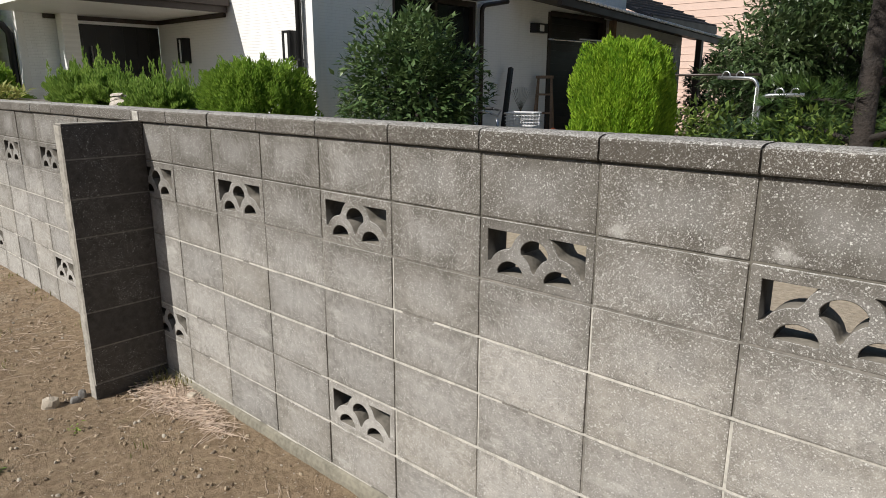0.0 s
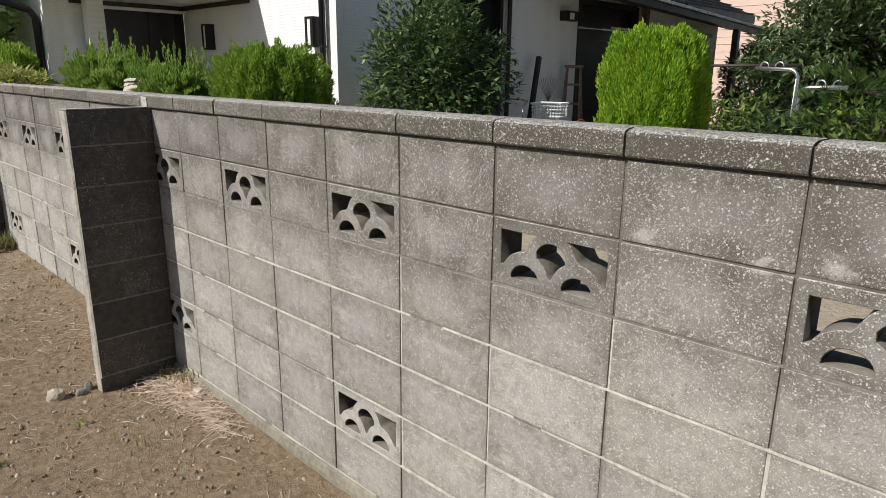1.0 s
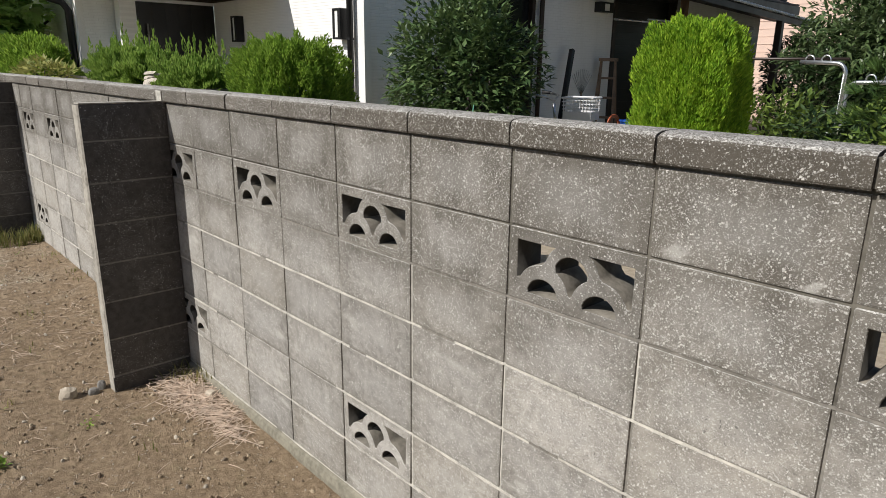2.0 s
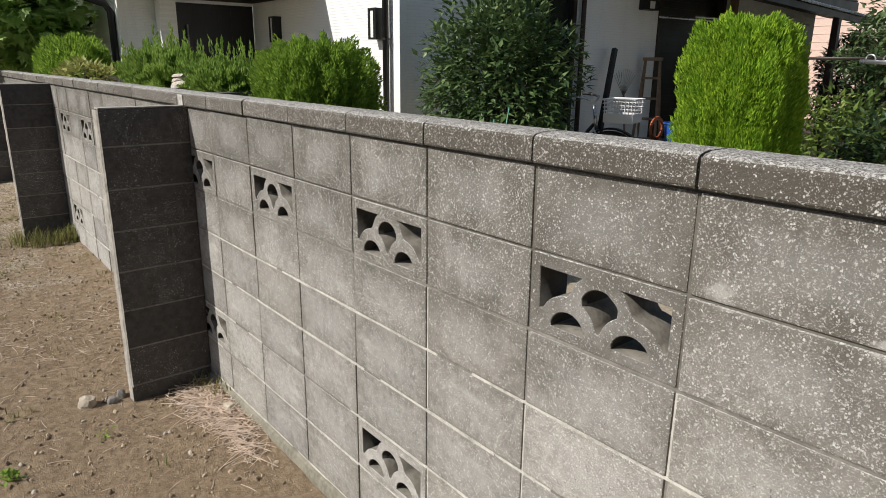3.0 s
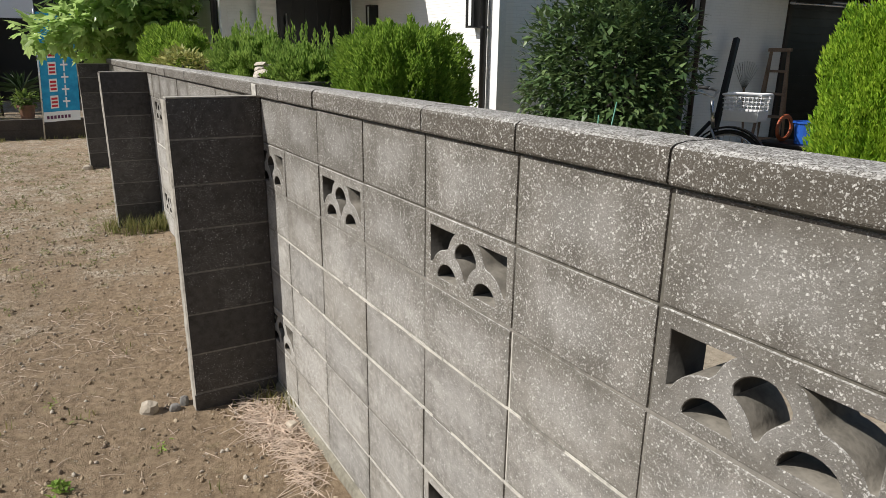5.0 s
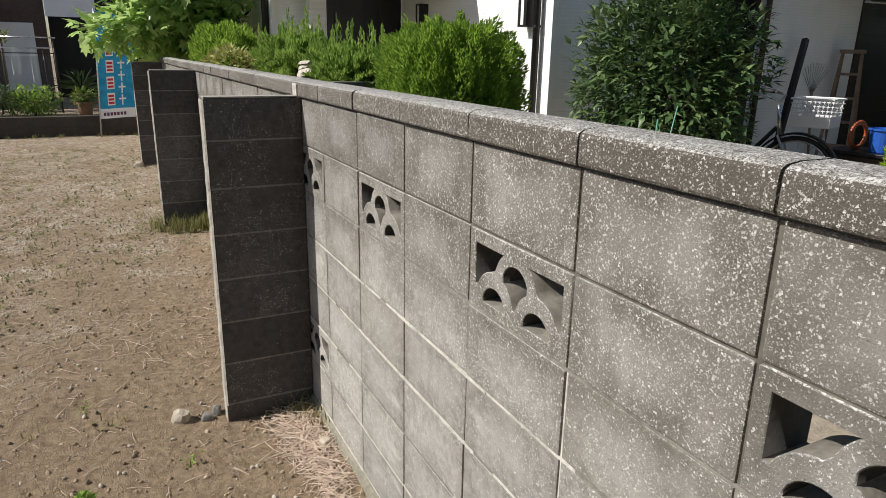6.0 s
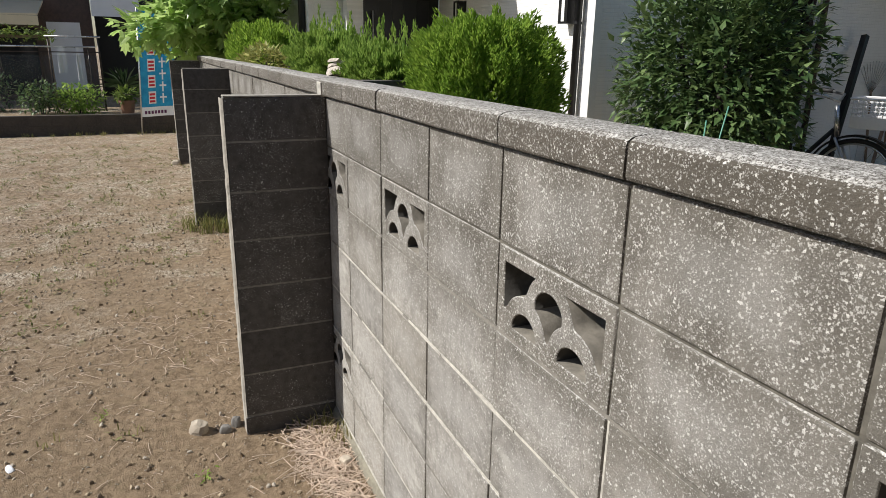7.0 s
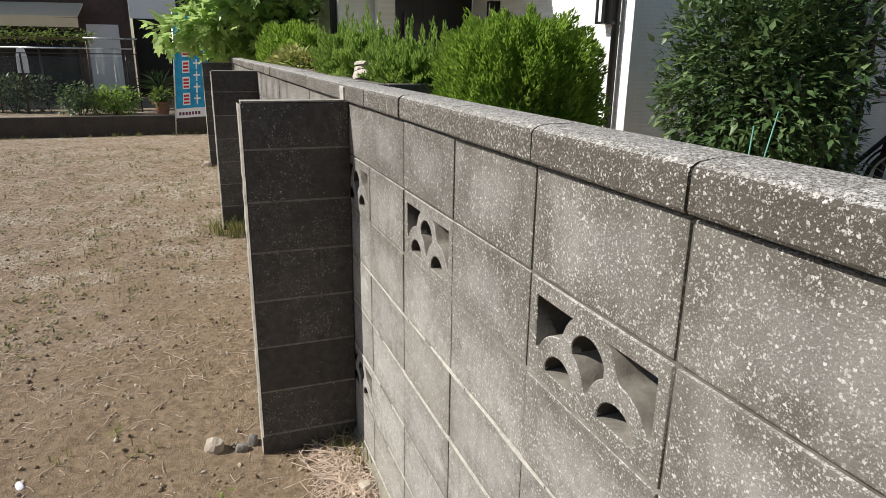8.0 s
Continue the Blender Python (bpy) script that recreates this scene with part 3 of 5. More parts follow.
part("mortar_fillet", fil, MAT_MORTAR, wall, "pale mortar dab at the coping", bevel=0.004)

# ---- low wall that ends the lot ----
low = thing("low_wall", LOW_X, 0, 0, "low dark concrete block retaining wall with a flat top", "wall", kind="structure")
ME_LOW = bevelled_box("block", 0.12, 0.394, 0.184, 0.005)
for j in range(36):
    for c in range(2):
        part("block", ME_LOW, MAT_LOW, low, at=pose(rr.uniform(-.002, .002), 1.0 - 0.4 * j, -0.01 + 0.095 + c * 0.19, 0, 0, 0))
lm = Geo().box(-0.056, 0.056, -13.2, 1.2, -0.2, 0.365)
part("mortar", lm, MAT_LOW, low)


# unseen dark wall beside the camera, added to block sky light on +x faces
sky_block = part("sky_block_wall", Geo().box(6.4, 6.7, -9.0, -0.5, -0.1, 6.5).box(6.7, 12.0, -0.8, -0.5, -0.1, 6.5), MAT_SKY_BLOCK)
tagged(sky_block, "plain dark unseen wall added to block sky light", "wall", kind="structure")


# ---- white house ----
HX, HY = -2.44, 3.1        # its near corner
WX = -6.05                 # wing wall that faces the porch
WY = 1.30                  # front of the wing
house = thing("white_house", HX, HY, 0, "two-storey house in white brick-embossed siding with black downpipes", "house")


def hpart(name, geo, mat, label="", parent=None, **kw):
    geo.v = [(x - HX, y - HY, z) for x, y, z in geo.v]
    return part(name, geo, mat, parent or house, label, **kw)


H = 5.6
hpart("front_wall", Geo().box(WX, HX, HY, HY + 0.16, 0.1, H), MAT_SIDING_F, "sunlit white siding")
SX0, SX1 = HX - 0.16, HX - 0.0
for y0, y1, z0, z1 in ((HY + 0.16, 4.3, 0.1, H), (4.3, 5.92, 2.75, H), (5.92, 7.75, 0.1, H), (7.75, 9.5, 2.72, H), (9.5, 10.3, 0.1, H), (10.3, 12.8, 0.1, 2.95)):
    hpart("side_wall", Geo().box(SX0, SX1, y0, y1, z0, z1), MAT_SIDING_S, "white siding in shade")
hpart("back_wall", Geo().box(-10, HX, 12.8, 12.96, 0.1, 2.95).box(-10, HX - 0.16, 10.3, 10.46, 2.95, H), MAT_SIDING_F)
# low tiled roof over the rear part of the house
tiled = Geo().add([(x, y, z + d) for d in (0.0, 0.07) for x, y, z in ((HX + 0.5, 10.32, 2.80), (HX + 0.5, 13.5, 2.80), (HX - 3.0, 13.5, 4.3), (HX - 3.0, 10.32, 4.3))], [(3, 2, 1, 0), (4, 5, 6, 7), (0, 1, 5, 4), (1, 2, 6, 5), (2, 3, 7, 6), (3, 0, 4, 7)])
rear_roof = hpart("rear_roof", tiled, MAT_ROOF, "low grey-brown tiled roof")
for k in range(14):
    x = HX + 0.5 - k * 0.25
    z = 2.87 + k * 0.25 * 1.5 / 3.5
    hpart("roof_lap", Geo().box(x - 0.03, x + 0.012, 10.32, 13.5, z + 0.004, z + 0.03), MAT_ROOF, parent=rear_roof)
hpart("rear_fascia", Geo().box(HX + 0.49, HX + 0.53, 10.32, 13.5, 2.70, 2.86), MAT_BROWN, "dark eaves board")
wing = Geo()
for y0, y1, z0, z1 in ((WY, 2.02, 0.1, H), (2.02, HY, 2.42, H)):
    wing.box(WX - 0.16, WX, y0, y1, z0, z1)
hpart("wing_wall", wing, MAT_SIDING_S)
hpart("wing_front", Geo().box(-10, WX - 0.16, WY, WY + 0.16, 0.1, H), MAT_SIDING_F)
hpart("roof", Geo().box(-10.4, HX + 0.08, WY - 0.3, 10.7, H, H + 0.25), MAT_ROOF)
# corner trim boards
hpart("corner_trim", Geo().box(HX - 0.10, HX + 0.012, HY - 0.014, HY, 0.1, H).box(HX, HX + 0.012, HY, HY + 0.07, 0.1, H), MAT_WHITE, "white corner board")
hpart("corner_trim", Geo().box(WX - 0.10, WX + 0.012, WY - 0.014, WY, 0.1, H).box(WX, WX + 0.012, WY, WY + 0.07, 0.1, H), MAT_WHITE)
# porch roof with soffit, fascia
PX, PY0 = -4.2, 0.95
hpart("porch_soffit", Geo().box(WX + 0.004, PX, PY0, HY - 0.004, 2.52, 2.58), MAT_WHITE, "white porch soffit")
hpart("porch_fascia", Geo().box(PX, PX + 0.07, PY0, HY - 0.02, 2.51, 2.72).box(PX + 0.07, PX + 0.13, PY0, HY - 0.02, 2.58, 2.70), MAT_BROWN, "dark brown gutter and fascia", bevel=0.006)
hpart("porch_deck", Geo().box(WX + 0.004, PX, PY0, HY - 0.004, 2.60, 2.74), MAT_WHITE)
hpart("soffit_trim", Geo().box(WX + 0.004, PX, HY - 0.03, HY - 0.003, 2.46, 2.516).box(WX + 0.003, WX + 0.03, WY + 0.3, HY - 0.03, 2.46, 2.516), MAT_BROWN)
hpart("porch_column", Geo().box(WX + 0.02, WX + 0.22, 1.74, 1.94, YARD - 0.1, 2.52), MAT_SIDING_F, "white porch column", bevel=0.008)
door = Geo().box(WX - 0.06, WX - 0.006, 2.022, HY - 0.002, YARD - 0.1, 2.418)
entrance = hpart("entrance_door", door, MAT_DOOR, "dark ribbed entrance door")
for k in range(6):
    hpart("door_rib", Geo().box(WX - 0.006, WX - 0.002, 2.05 + k * 0.18, 2.08 + k * 0.18, YARD, 2.40), MAT_DOOR, parent=entrance)
hpart("pull_bar", Geo().tube([(WX + 0.04, 2.14, 1.1), (WX + 0.04, 2.14, 2.14)], 0.011, 8).tube([(WX - 0.01, 2.14, 1.25), (WX + 0.04, 2.14, 1.25)], 0.007, 6).tube([(WX - 0.01, 2.14, 2.0), (WX + 0.04, 2.14, 2.0)], 0.007, 6), MAT_STEEL, "long steel pull bar", parent=entrance, smooth=True)
# dark openings of the side wall
win = hpart("side_window", Geo().box(HX - 0.12, HX - 0.09, 4.3, 5.92, 0.4, 2.75), MAT_GLASSDARK, "large dark window behind the bush")
hpart("window_frame", Geo().box(HX - 0.09, HX - 0.02, 4.3, 4.36, 0.4, 2.75).box(HX - 0.09, HX - 0.02, 5.08, 5.13, 0.4, 2.75).box(HX - 0.09, HX - 0.02, 5.86, 5.92, 0.4, 2.75).box(HX - 0.09, HX - 0.02, 4.36, 5.86, 2.68, 2.75), MAT_BROWN)
hpart("window_hood", Geo().box(HX, HX + 0.35, 4.25, 5.94, 2.76, 2.86), MAT_BROWN, bevel=0.005)
shut = Geo().box(HX - 0.14, HX - 0.10, 7.75, 9.5, 0.4, 2.72)
shutter = hpart("shutter", shut, MAT_DOOR, "dark slatted roller shutter")
for k in range(22):
    hpart("slat", Geo().box(HX - 0.10, HX - 0.085, 7.77, 9.48, 0.42 + k * 0.104, 0.49 + k * 0.104), MAT_DOOR, parent=shutter)
hpart("shutter_frame", Geo().box(HX - 0.08, HX + 0.03, 7.71, 7.78, 0.38, 2.76).box(HX - 0.08, HX + 0.03, 9.46, 9.54, 0.38, 2.76).box(HX - 0.08, HX + 0.03, 7.78, 9.46, 2.70, 2.78), MAT_BROWN)
# downpipes
dp = hpart("downpipe", Geo().tube([(HX - 0.18, HY - 0.06, 0.3), (HX - 0.18, HY - 0.06, H)], 0.035, 12), MAT_BLACK, "black round downpipe", smooth=True)
for z in (0.9, 1.9, 2.9):
    hpart("pipe_clip", Geo().tube([(HX - 0.18, HY - 0.06, z), (HX - 0.18, HY - 0.06, z + 0.025)], 0.041, 12), MAT_BLACK, parent=dp)
hpart("downpipe", Geo().tube([(HX + 0.06, 5.96, 0.3), (HX + 0.06, 5.96, 2.62)] + [(HX + 0.06, 5.96 + 0.10 * (1 - math.cos(a)), 2.62 + 0.10 * math.sin(a)) for a in (0.5, 1.0, 1.4)] + [(HX + 0.1, 6.5, 2.80)], 0.032, 10), MAT_BROWN, "brown downpipe with a swan neck", smooth=True)
hpart("downpipe", Geo().tube([(WX - 0.14, WY - 0.06, 0.3), (WX - 0.14, WY - 0.06, 2.26), (WX - 0.16, WY - 0.12, 2.36), (WX - 0.28, WY - 0.35, 2.44), (WX - 0.4, WY - 0.6, 2.47)], 0.045, 10), MAT_BLACK, smooth=True)


def wall_lamp(name_parent, x, y, z0, z1, facing):
    """A flat black frame with a pale glass panel set in it."""
    w, d = 0.15, 0.115
    lamp = Geo()
    glass = Geo()
    if facing == "front":
        lamp.box(x - w / 2, x + w / 2, y - 0.03, y, z0, z1)
        lamp.box(x - w / 2, x - w / 2 + 0.03, y - d, y - 0.03, z0, z1).box(x + w / 2 - 0.05, x + w / 2, y - d, y - 0.03, z0, z1)
        lamp.box(x - w / 2 + 0.03, x + w / 2 - 0.05, y - d, y - 0.03, z1 - 0.02, z1).box(x - w / 2 + 0.03, x + w / 2 - 0.05, y - d, y - 0.03, z0, z0 + 0.02)
        glass.box(x - w / 2 + 0.033, x + w / 2 - 0.053, y - d + 0.012, y - 0.032, z0 + 0.022, z1 - 0.022)
    else:
        lamp.box(x, x + 0.03, y - 0.16, y + 0.16, z0, z1).box(x + 0.03, x + d, y - 0.16, y - 0.06, z0, z1).box(x + 0.03, x + d, y + 0.08, y + 0.16, z0, z1)
        lamp.box(x + 0.03, x + d, y - 0.06, y + 0.08, z1 - 0.02, z1).box(x + 0.03, x + d, y - 0.06, y + 0.08, z0, z0 + 0.02)
        glass.box(x + 0.032, x + d - 0.012, y - 0.058, y + 0.078, z0 + 0.022, z1 - 0.022)
    lp = hpart("wall_lamp", lamp, MAT_BLACK, "black box wall lamp with a pale panel", bevel=0.003)
    hpart("lamp_panel", glass, MAT_WHITE, "frosted white panel", parent=lp)


wall_lamp("lamp", -2.80, HY, 1.91, 2.23, "front")
wall_lamp("lamp", -5.24, HY, 1.92, 2.25, "front")
wall_lamp("lamp", HX, 7.38, 2.42, 2.56, "side")
# lean-to eave of clear corrugated sheet
def eave_z(y):
    return 2.79 - 0.045 * (y - 7.2)


E0, E1 = 6.6, 13.6
sheet = Geo().add([(x, y, eave_z(y) + (0.1 if x == HX else 0.0) + d) for d in (0.008, 0.0) for x, y in ((HX, E0), (HX + 0.95, E0), (HX + 0.95, E1), (HX, E1))], [(0, 1, 2, 3), (7, 6, 5, 4), (0, 4, 5, 1), (1, 5, 6, 2), (2, 6, 7, 3), (3, 7, 4, 0)])
eave = hpart("lean_to_roof", sheet, MAT_ROOF, "lean-to roof of corrugated sheet")
for k in range(56):
    y0 = E0 + 0.06 + k * 0.123
    hpart("corrugation", Geo().tube([(HX, y0, eave_z(y0) + 0.125), (HX + 0.98, y0, eave_z(y0) + 0.02)], 0.025, 6), MAT_WHITE, parent=eave, smooth=True)
# Near-black panel on the pale wall paints the darkness under the lean-to.
hpart("lean_to_shade_panel", Geo().box(HX + 0.004, HX + 0.03, 9.74, 12.6, 0.35, 2.40), MAT_DOOR, "dark panel standing for the shade under the lean-to")
hpart("shade_panel_frame", Geo().box(HX + 0.004, HX + 0.05, 11.12, 11.2, 0.35, 2.40).box(HX + 0.004, HX + 0.05, 9.74, 12.6, 2.402, 2.46), MAT_BROWN)
hpart("rafter_beam", Geo().add([(HX + 0.87 + a, y, eave_z(y) + b) for y in (E0, E1) for a, b in ((0, -0.11), (0.07, -0.11), (0.07, -0.012), (0, -0.012))], [(0, 1, 2, 3), (7, 6, 5, 4), (0, 4, 5, 1), (1, 5, 6, 2), (2, 6, 7, 3), (3, 7, 4, 0)]), MAT_BROWN, "dark brown lean-to beam")
hpart("lean_to_post", Geo().box(HX + 0.85, HX + 0.96, 11.6, 11.71, 0.3, eave_z(11.65) - 0.11), MAT_BROWN, bevel=0.005)
hpart("lean_to_post", Geo().box(HX + 0.05, HX + 0.15, 9.6, 9.7, 0.3, 2.75), MAT_WOOD, bevel=0.005)
for dy in (0.0, 0.35):
    hpart("drying_pole", Geo().tube([(HX + 0.1 + dy, 7.6 + dy, 2.34), (HX + 0.75 + dy, 9.6, 2.28)], 0.016, 8), MAT_STEEL, smooth=True)

# ---- pink house far behind ----
pink = thing("pink_house", -4, 18, 0, "pale pink stuccoed house far behind the trees", "house")
for q in ((-4.0, 2.0, 0, 0.2), (1.8, 2.0, 0.2, 7), (-4, -3.8, 0.2, 7)):
    part("wall", Geo().box(*q, 0, 7), MAT_PINK, pink)
for k in range(34):
    part("siding_lap", Geo().box(-4.0, 2.01, -0.012, 0.0, 0.3 + k * 0.2, 0.312 + k * 0.2), MAT_PINK, pink)
part("roof", Geo().box(-4.4, 2.4, -0.5, 7.5, 7, 7.3), MAT_ROOF, pink)

# ---- planter behind the wall ----
pl = thing("raised_planter", -2.7, 0.5, YARD, "long dark concrete raised planter filled with soil", "planter")
part("front_side", Geo().box(-2.3, 2.3, -0.28, -0.2, -0.1, 1.12), MAT_DARKCONC, pl, bevel=0.006)
part("back_side", Geo().box(-2.3, 2.3, 0.2, 0.28, -0.1, 1.12), MAT_DARKCONC, pl, bevel=0.006)
part("end_side", Geo().box(2.222, 2.30, -0.198, 0.198, -0.1, 1.12), MAT_DARKCONC, pl, bevel=0.006)
part("end_side", Geo().box(-2.30, -2.222, -0.198, 0.198, -0.1, 1.12), MAT_DARKCONC, pl, bevel=0.006)
part("soil", Geo().box(-2.22, 2.22, -0.2, 0.2, 0.2, 1.07), MAT_GROUND, pl)


# ---- shrubs and trees ----
def shrub(name, label, c, r, n, size, mat, shape, category="shrub", power=2.4, lump=0.16, lump_scale=2.4, base=YARD, stem=0.03, spikes=0, spike=0.15, seed=0.0, group="", shell=0.35, floor_z=None, plume=1.0):
    s = thing(name, c[0], c[1], base, label, category, group)
    off = Vector((c[0], c[1], base))
    st = Geo()
    for k in range(5):
        a = k * 1.3 + seed
        top = Vector((math.cos(a) * r[0] * 0.5, math.sin(a) * r[1] * 0.5, c[2] - base + r[2] * 0.35))
        mid = Vector((top.x * 0.35, top.y * 0.35, top.z * 0.5))
        st.tube([(math.cos(a) * stem, math.sin(a) * stem, -0.08), tuple(mid), tuple(top)], stem, 6, stem * 0.35)
    part("stem", st, MAT_BARK, s, smooth=True)
    pts = blob_points(n, Vector(c) - off, r, power, lump, lump_scale, shell, (floor_z if floor_z is not None else base + 0.04) - base, seed, plume)
    for k in range(spikes):
        a, q = rng.uniform(0, 6.28), rng.random() ** 0.5
        p = Vector((math.cos(a) * r[0] * q, math.sin(a) * r[1] * q, c[2] - base + r[2] * math.sqrt(max(0.05, 1 - q * q)) * 0.85))
        hgt = rng.uniform(0.05, spike)
        tilt = Vector((rng.uniform(-.12, .12), rng.uniform(-.12, .12), 1))
        many = int(14 + hgt * 90)
        for i in range(many):
            f = i / (many - 1)
            pts.append((p + tilt * hgt * f + Vector((rng.uniform(-.03, .03), rng.uniform(-.03, .03), 0)) * (1 - f) ** 0.7, Vector((0, 0, 1))))
    part("foliage", leaf_geo(pts, size, shape), mat, s)
    return s


shrub("clipped_juniper", "clipped rounded green juniper bush behind the wall", (0.15, 0.68, 1.22), (0.285, 0.31, 0.525), 66000, 0.026, LEAF_JUNIPER, "tuft", power=4.2, lump=0.14, lump_scale=7.0, plume=0.6, spikes=46, spike=0.13, seed=1.0, floor_z=1.0)
shrub("young_conifer", "loose spiky young conifer in the planter", (-1.80, 0.5, 1.56), (0.50, 0.24, 0.16), 22000, 0.034, LEAF_YOUNG, "spray", power=2.2, lump=0.42, lump_scale=4.0, base=1.44, stem=0.015, spikes=34, spike=0.24, seed=2.0, group="young conifers", floor_z=1.47)
shrub("young_conifer", "small spiky young conifer in the planter", (-0.72, 0.52, 1.54), (0.29, 0.20, 0.105), 11000, 0.032, LEAF_YOUNG, "spray", power=2.2, lump=0.42, lump_scale=4.0, base=1.44, stem=0.012, spikes=22, spike=0.20, seed=3.0, group="young conifers", floor_z=1.47)
shrub("clipped_juniper", "dense green juniper near the fig tree", (-5.4, 0.62, 1.3), (0.75, 0.45, 0.58), 18000, 0.055, LEAF_JUNIPER, "tuft", power=2.4, lump=0.2, spikes=16, spike=0.12, seed=4.0, floor_z=1.0)
shrub("ground_vine", "browning broad-leaved vine spilling over the planter", (-4.3, 0.45, 1.50), (0.55, 0.25, 0.14), 620, 0.075, LEAF_BROWN, "leaf", power=2.0, lump=0.3, base=1.44, stem=0.008, seed=5.0, floor_z=1.45)
shrub("golden_thuja", "bright yellow-green golden thuja clipped to a tall dome", (0.95, 3.75, 1.12), (0.385, 0.385, 0.83), 105000, 0.036, LEAF_THUJA, "spray", power=4.4, shell=0.5, lump=0.11, lump_scale=7.0, plume=0.35, seed=6.0, spikes=240, spike=0.09, floor_z=0.42)
shrub("broadleaf_bush", "tall dark glossy broad-leaved evergreen bush", (-1.2, 3.35, 1.42), (0.72, 0.66, 0.90), 12500, 0.084, LEAF_CAMELLIA, "leaf", power=2.05, lump=0.27, lump_scale=3.0, seed=7.0, stem=0.035, shell=0.55)
shrub("low_shrub", "small light green shrub by the clothes pole", (0.95, 5.6, 0.95), (0.40, 0.4, 0.5), 1600, 0.085, LEAF_SHRUB, "leaf", seed=8.0, shell=0.7, lump=0.3)
shrub("low_shrub", "loose dark green shrub under the pine", (1.55, 5.2, 0.85), (0.45, 0.4, 0.45), 2200, 0.085, LEAF_TREE, "leaf", seed=9.0, shell=0.7, lump=0.3)
shrub("low_shrub", "yellow-green shrub under the pine", (2.3, 4.6, 0.95), (0.6, 0.4, 0.5), 2000, 0.08, LEAF_SHRUB, "leaf", seed=10.0, shell=0.7, lump=0.3)


def tree(name, label, base, trunk, limbs, clumps, n, size, mat, shape, r0=0.12, r1=0.06):
    """Tapered trunk through points, limbs from it, and leaf clumps round given centres."""
    t = thing(name, base[0], base[1], base[2], label, "tree")
    b = Vector(base)
    g = Geo().tube([tuple(Vector(p) - b) for p in trunk], r0, 12, r1)
    part("trunk", g, MAT_BARK, t, smooth=True)
    for pts in limbs:
        part("limb", Geo().tube([tuple(Vector(p) - b) for p in pts], r1 * 0.7, 7, r1 * 0.2), MAT_BARK, t, smooth=True)
    pts = []
    total = sum(c[3] for c in clumps)
    for i, (x, y, z, w) in enumerate(clumps):
        pts += blob_points(int(n * w / total), Vector((x, y, z)) - b, (w, w, w * 0.75), 2.0, 0.35, 2.5, 0.7, None, i * 2.3)
    part("crown", leaf_geo(pts, size, shape), mat, t)
    return t


# fig tree over the end of the wall
fr = random.Random(11)
fig_clumps = [(min(x, -6.9), min(y, 0.95 - 0.7 * w), z, w) for x, y, z, w in [(-7.4 + fr.uniform(-1, 1), 0.35 + fr.uniform(-1.1, 1.3), 2.3 + fr.uniform(-0.35, 1.3), fr.uniform(0.35, 0.6)) for _ in range(22)] + [(-7.2, -0.65, 1.85, 0.35), (-7.5, 1.3, 1.8, 0.5), (-6.9, 0.6, 2.0, 0.45), (-6.8, 1.0, 2.2, 0.5), (-6.9, 0.2, 2.3, 0.5), (-6.7, 1.5, 2.5, 0.55), (-7.1, -0.2, 1.95, 0.4), (-7.6, 0.0, 1.75, 0.45), (-7.5, 0.5, 1.65, 0.4)]]
tree("fig_tree", "leafy fig tree with large lobed bright green leaves", (-7.9, 0.8, YARD), [(-7.9, 0.8, YARD - 0.1), (-7.85, 0.75, 1.2), (-7.7, 0.6, 2.0), (-7.5, 0.4, 2.9)],
     [[(-7.8, 0.7, 1.5), (-7.4, 0.0, 1.9), (-7.2, -0.6, 2.0)], [(-7.8, 0.7, 1.4), (-7.6, 1.1, 2.0), (-7.2, 1.5, 2.4)], [(-7.7, 0.6, 2.0), (-8.2, 0.2, 2.6), (-8.4, -0.2, 3.0)]],
     fig_clumps, 4600, 0.17, LEAF_FIG, "fig", 0.09, 0.05)
# dark broad-leaved tree
tr_c = [(1.9 + fr.uniform(-1.3, 1.3), 9.0 + fr.uniform(-1, 1.2), 2.9 + fr.uniform(-0.9, 1.8), fr.uniform(0.4, 0.75)) for _ in range(30)]
tr_c += [(0.35, 8.9, 2.35, 0.42), (0.75, 8.7, 2.6, 0.5), (0.3, 9.0, 1.9, 0.35), (1.0, 8.6, 2.1, 0.5), (-0.15, 9.3, 2.15, 0.26), (1.5, 8.6, 2.5, 0.55), (-0.3, 9.2, 1.75, 0.22)]
for hx, hz, hs in ((0.6, 1.7, 1.0), (2.0, 2.3, 1.2), (3.6, 2.4, 1.3), (5.2, 2.2, 1.2), (-0.1, 1.2, 0.85)):
    shrub("screen_shrub", "dense dark evergreen screen shrub at the garden's end", (hx, 11.6 + 0.3 * hs, hz), (hs, 0.8, hz - 0.2), 7000, 0.13, LEAF_TREE, "leaf", seed=hx, shell=0.5, lump=0.25, group="screen shrubs")
for k in range(5):
    shrub("screen_shrub", "dense dark evergreen screen shrub under the garden tree", (0.4 + 0.62 * k, 8.6, 1.15 + 0.2 * (k % 2)), (0.5, 0.4, 0.75), 3600, 0.10, LEAF_TREE, "leaf", seed=20.0 + k, shell=0.5, lump=0.25, group="screen shrubs")
shrub("screen_shrub", "dense dark evergreen screen shrub behind the lean-to", (-1.55, 13.4, 1.25), (0.95, 0.5, 1.05), 7000, 0.12, LEAF_TREE, "leaf", seed=31.0, shell=0.5, lump=0.25, group="screen shrubs")
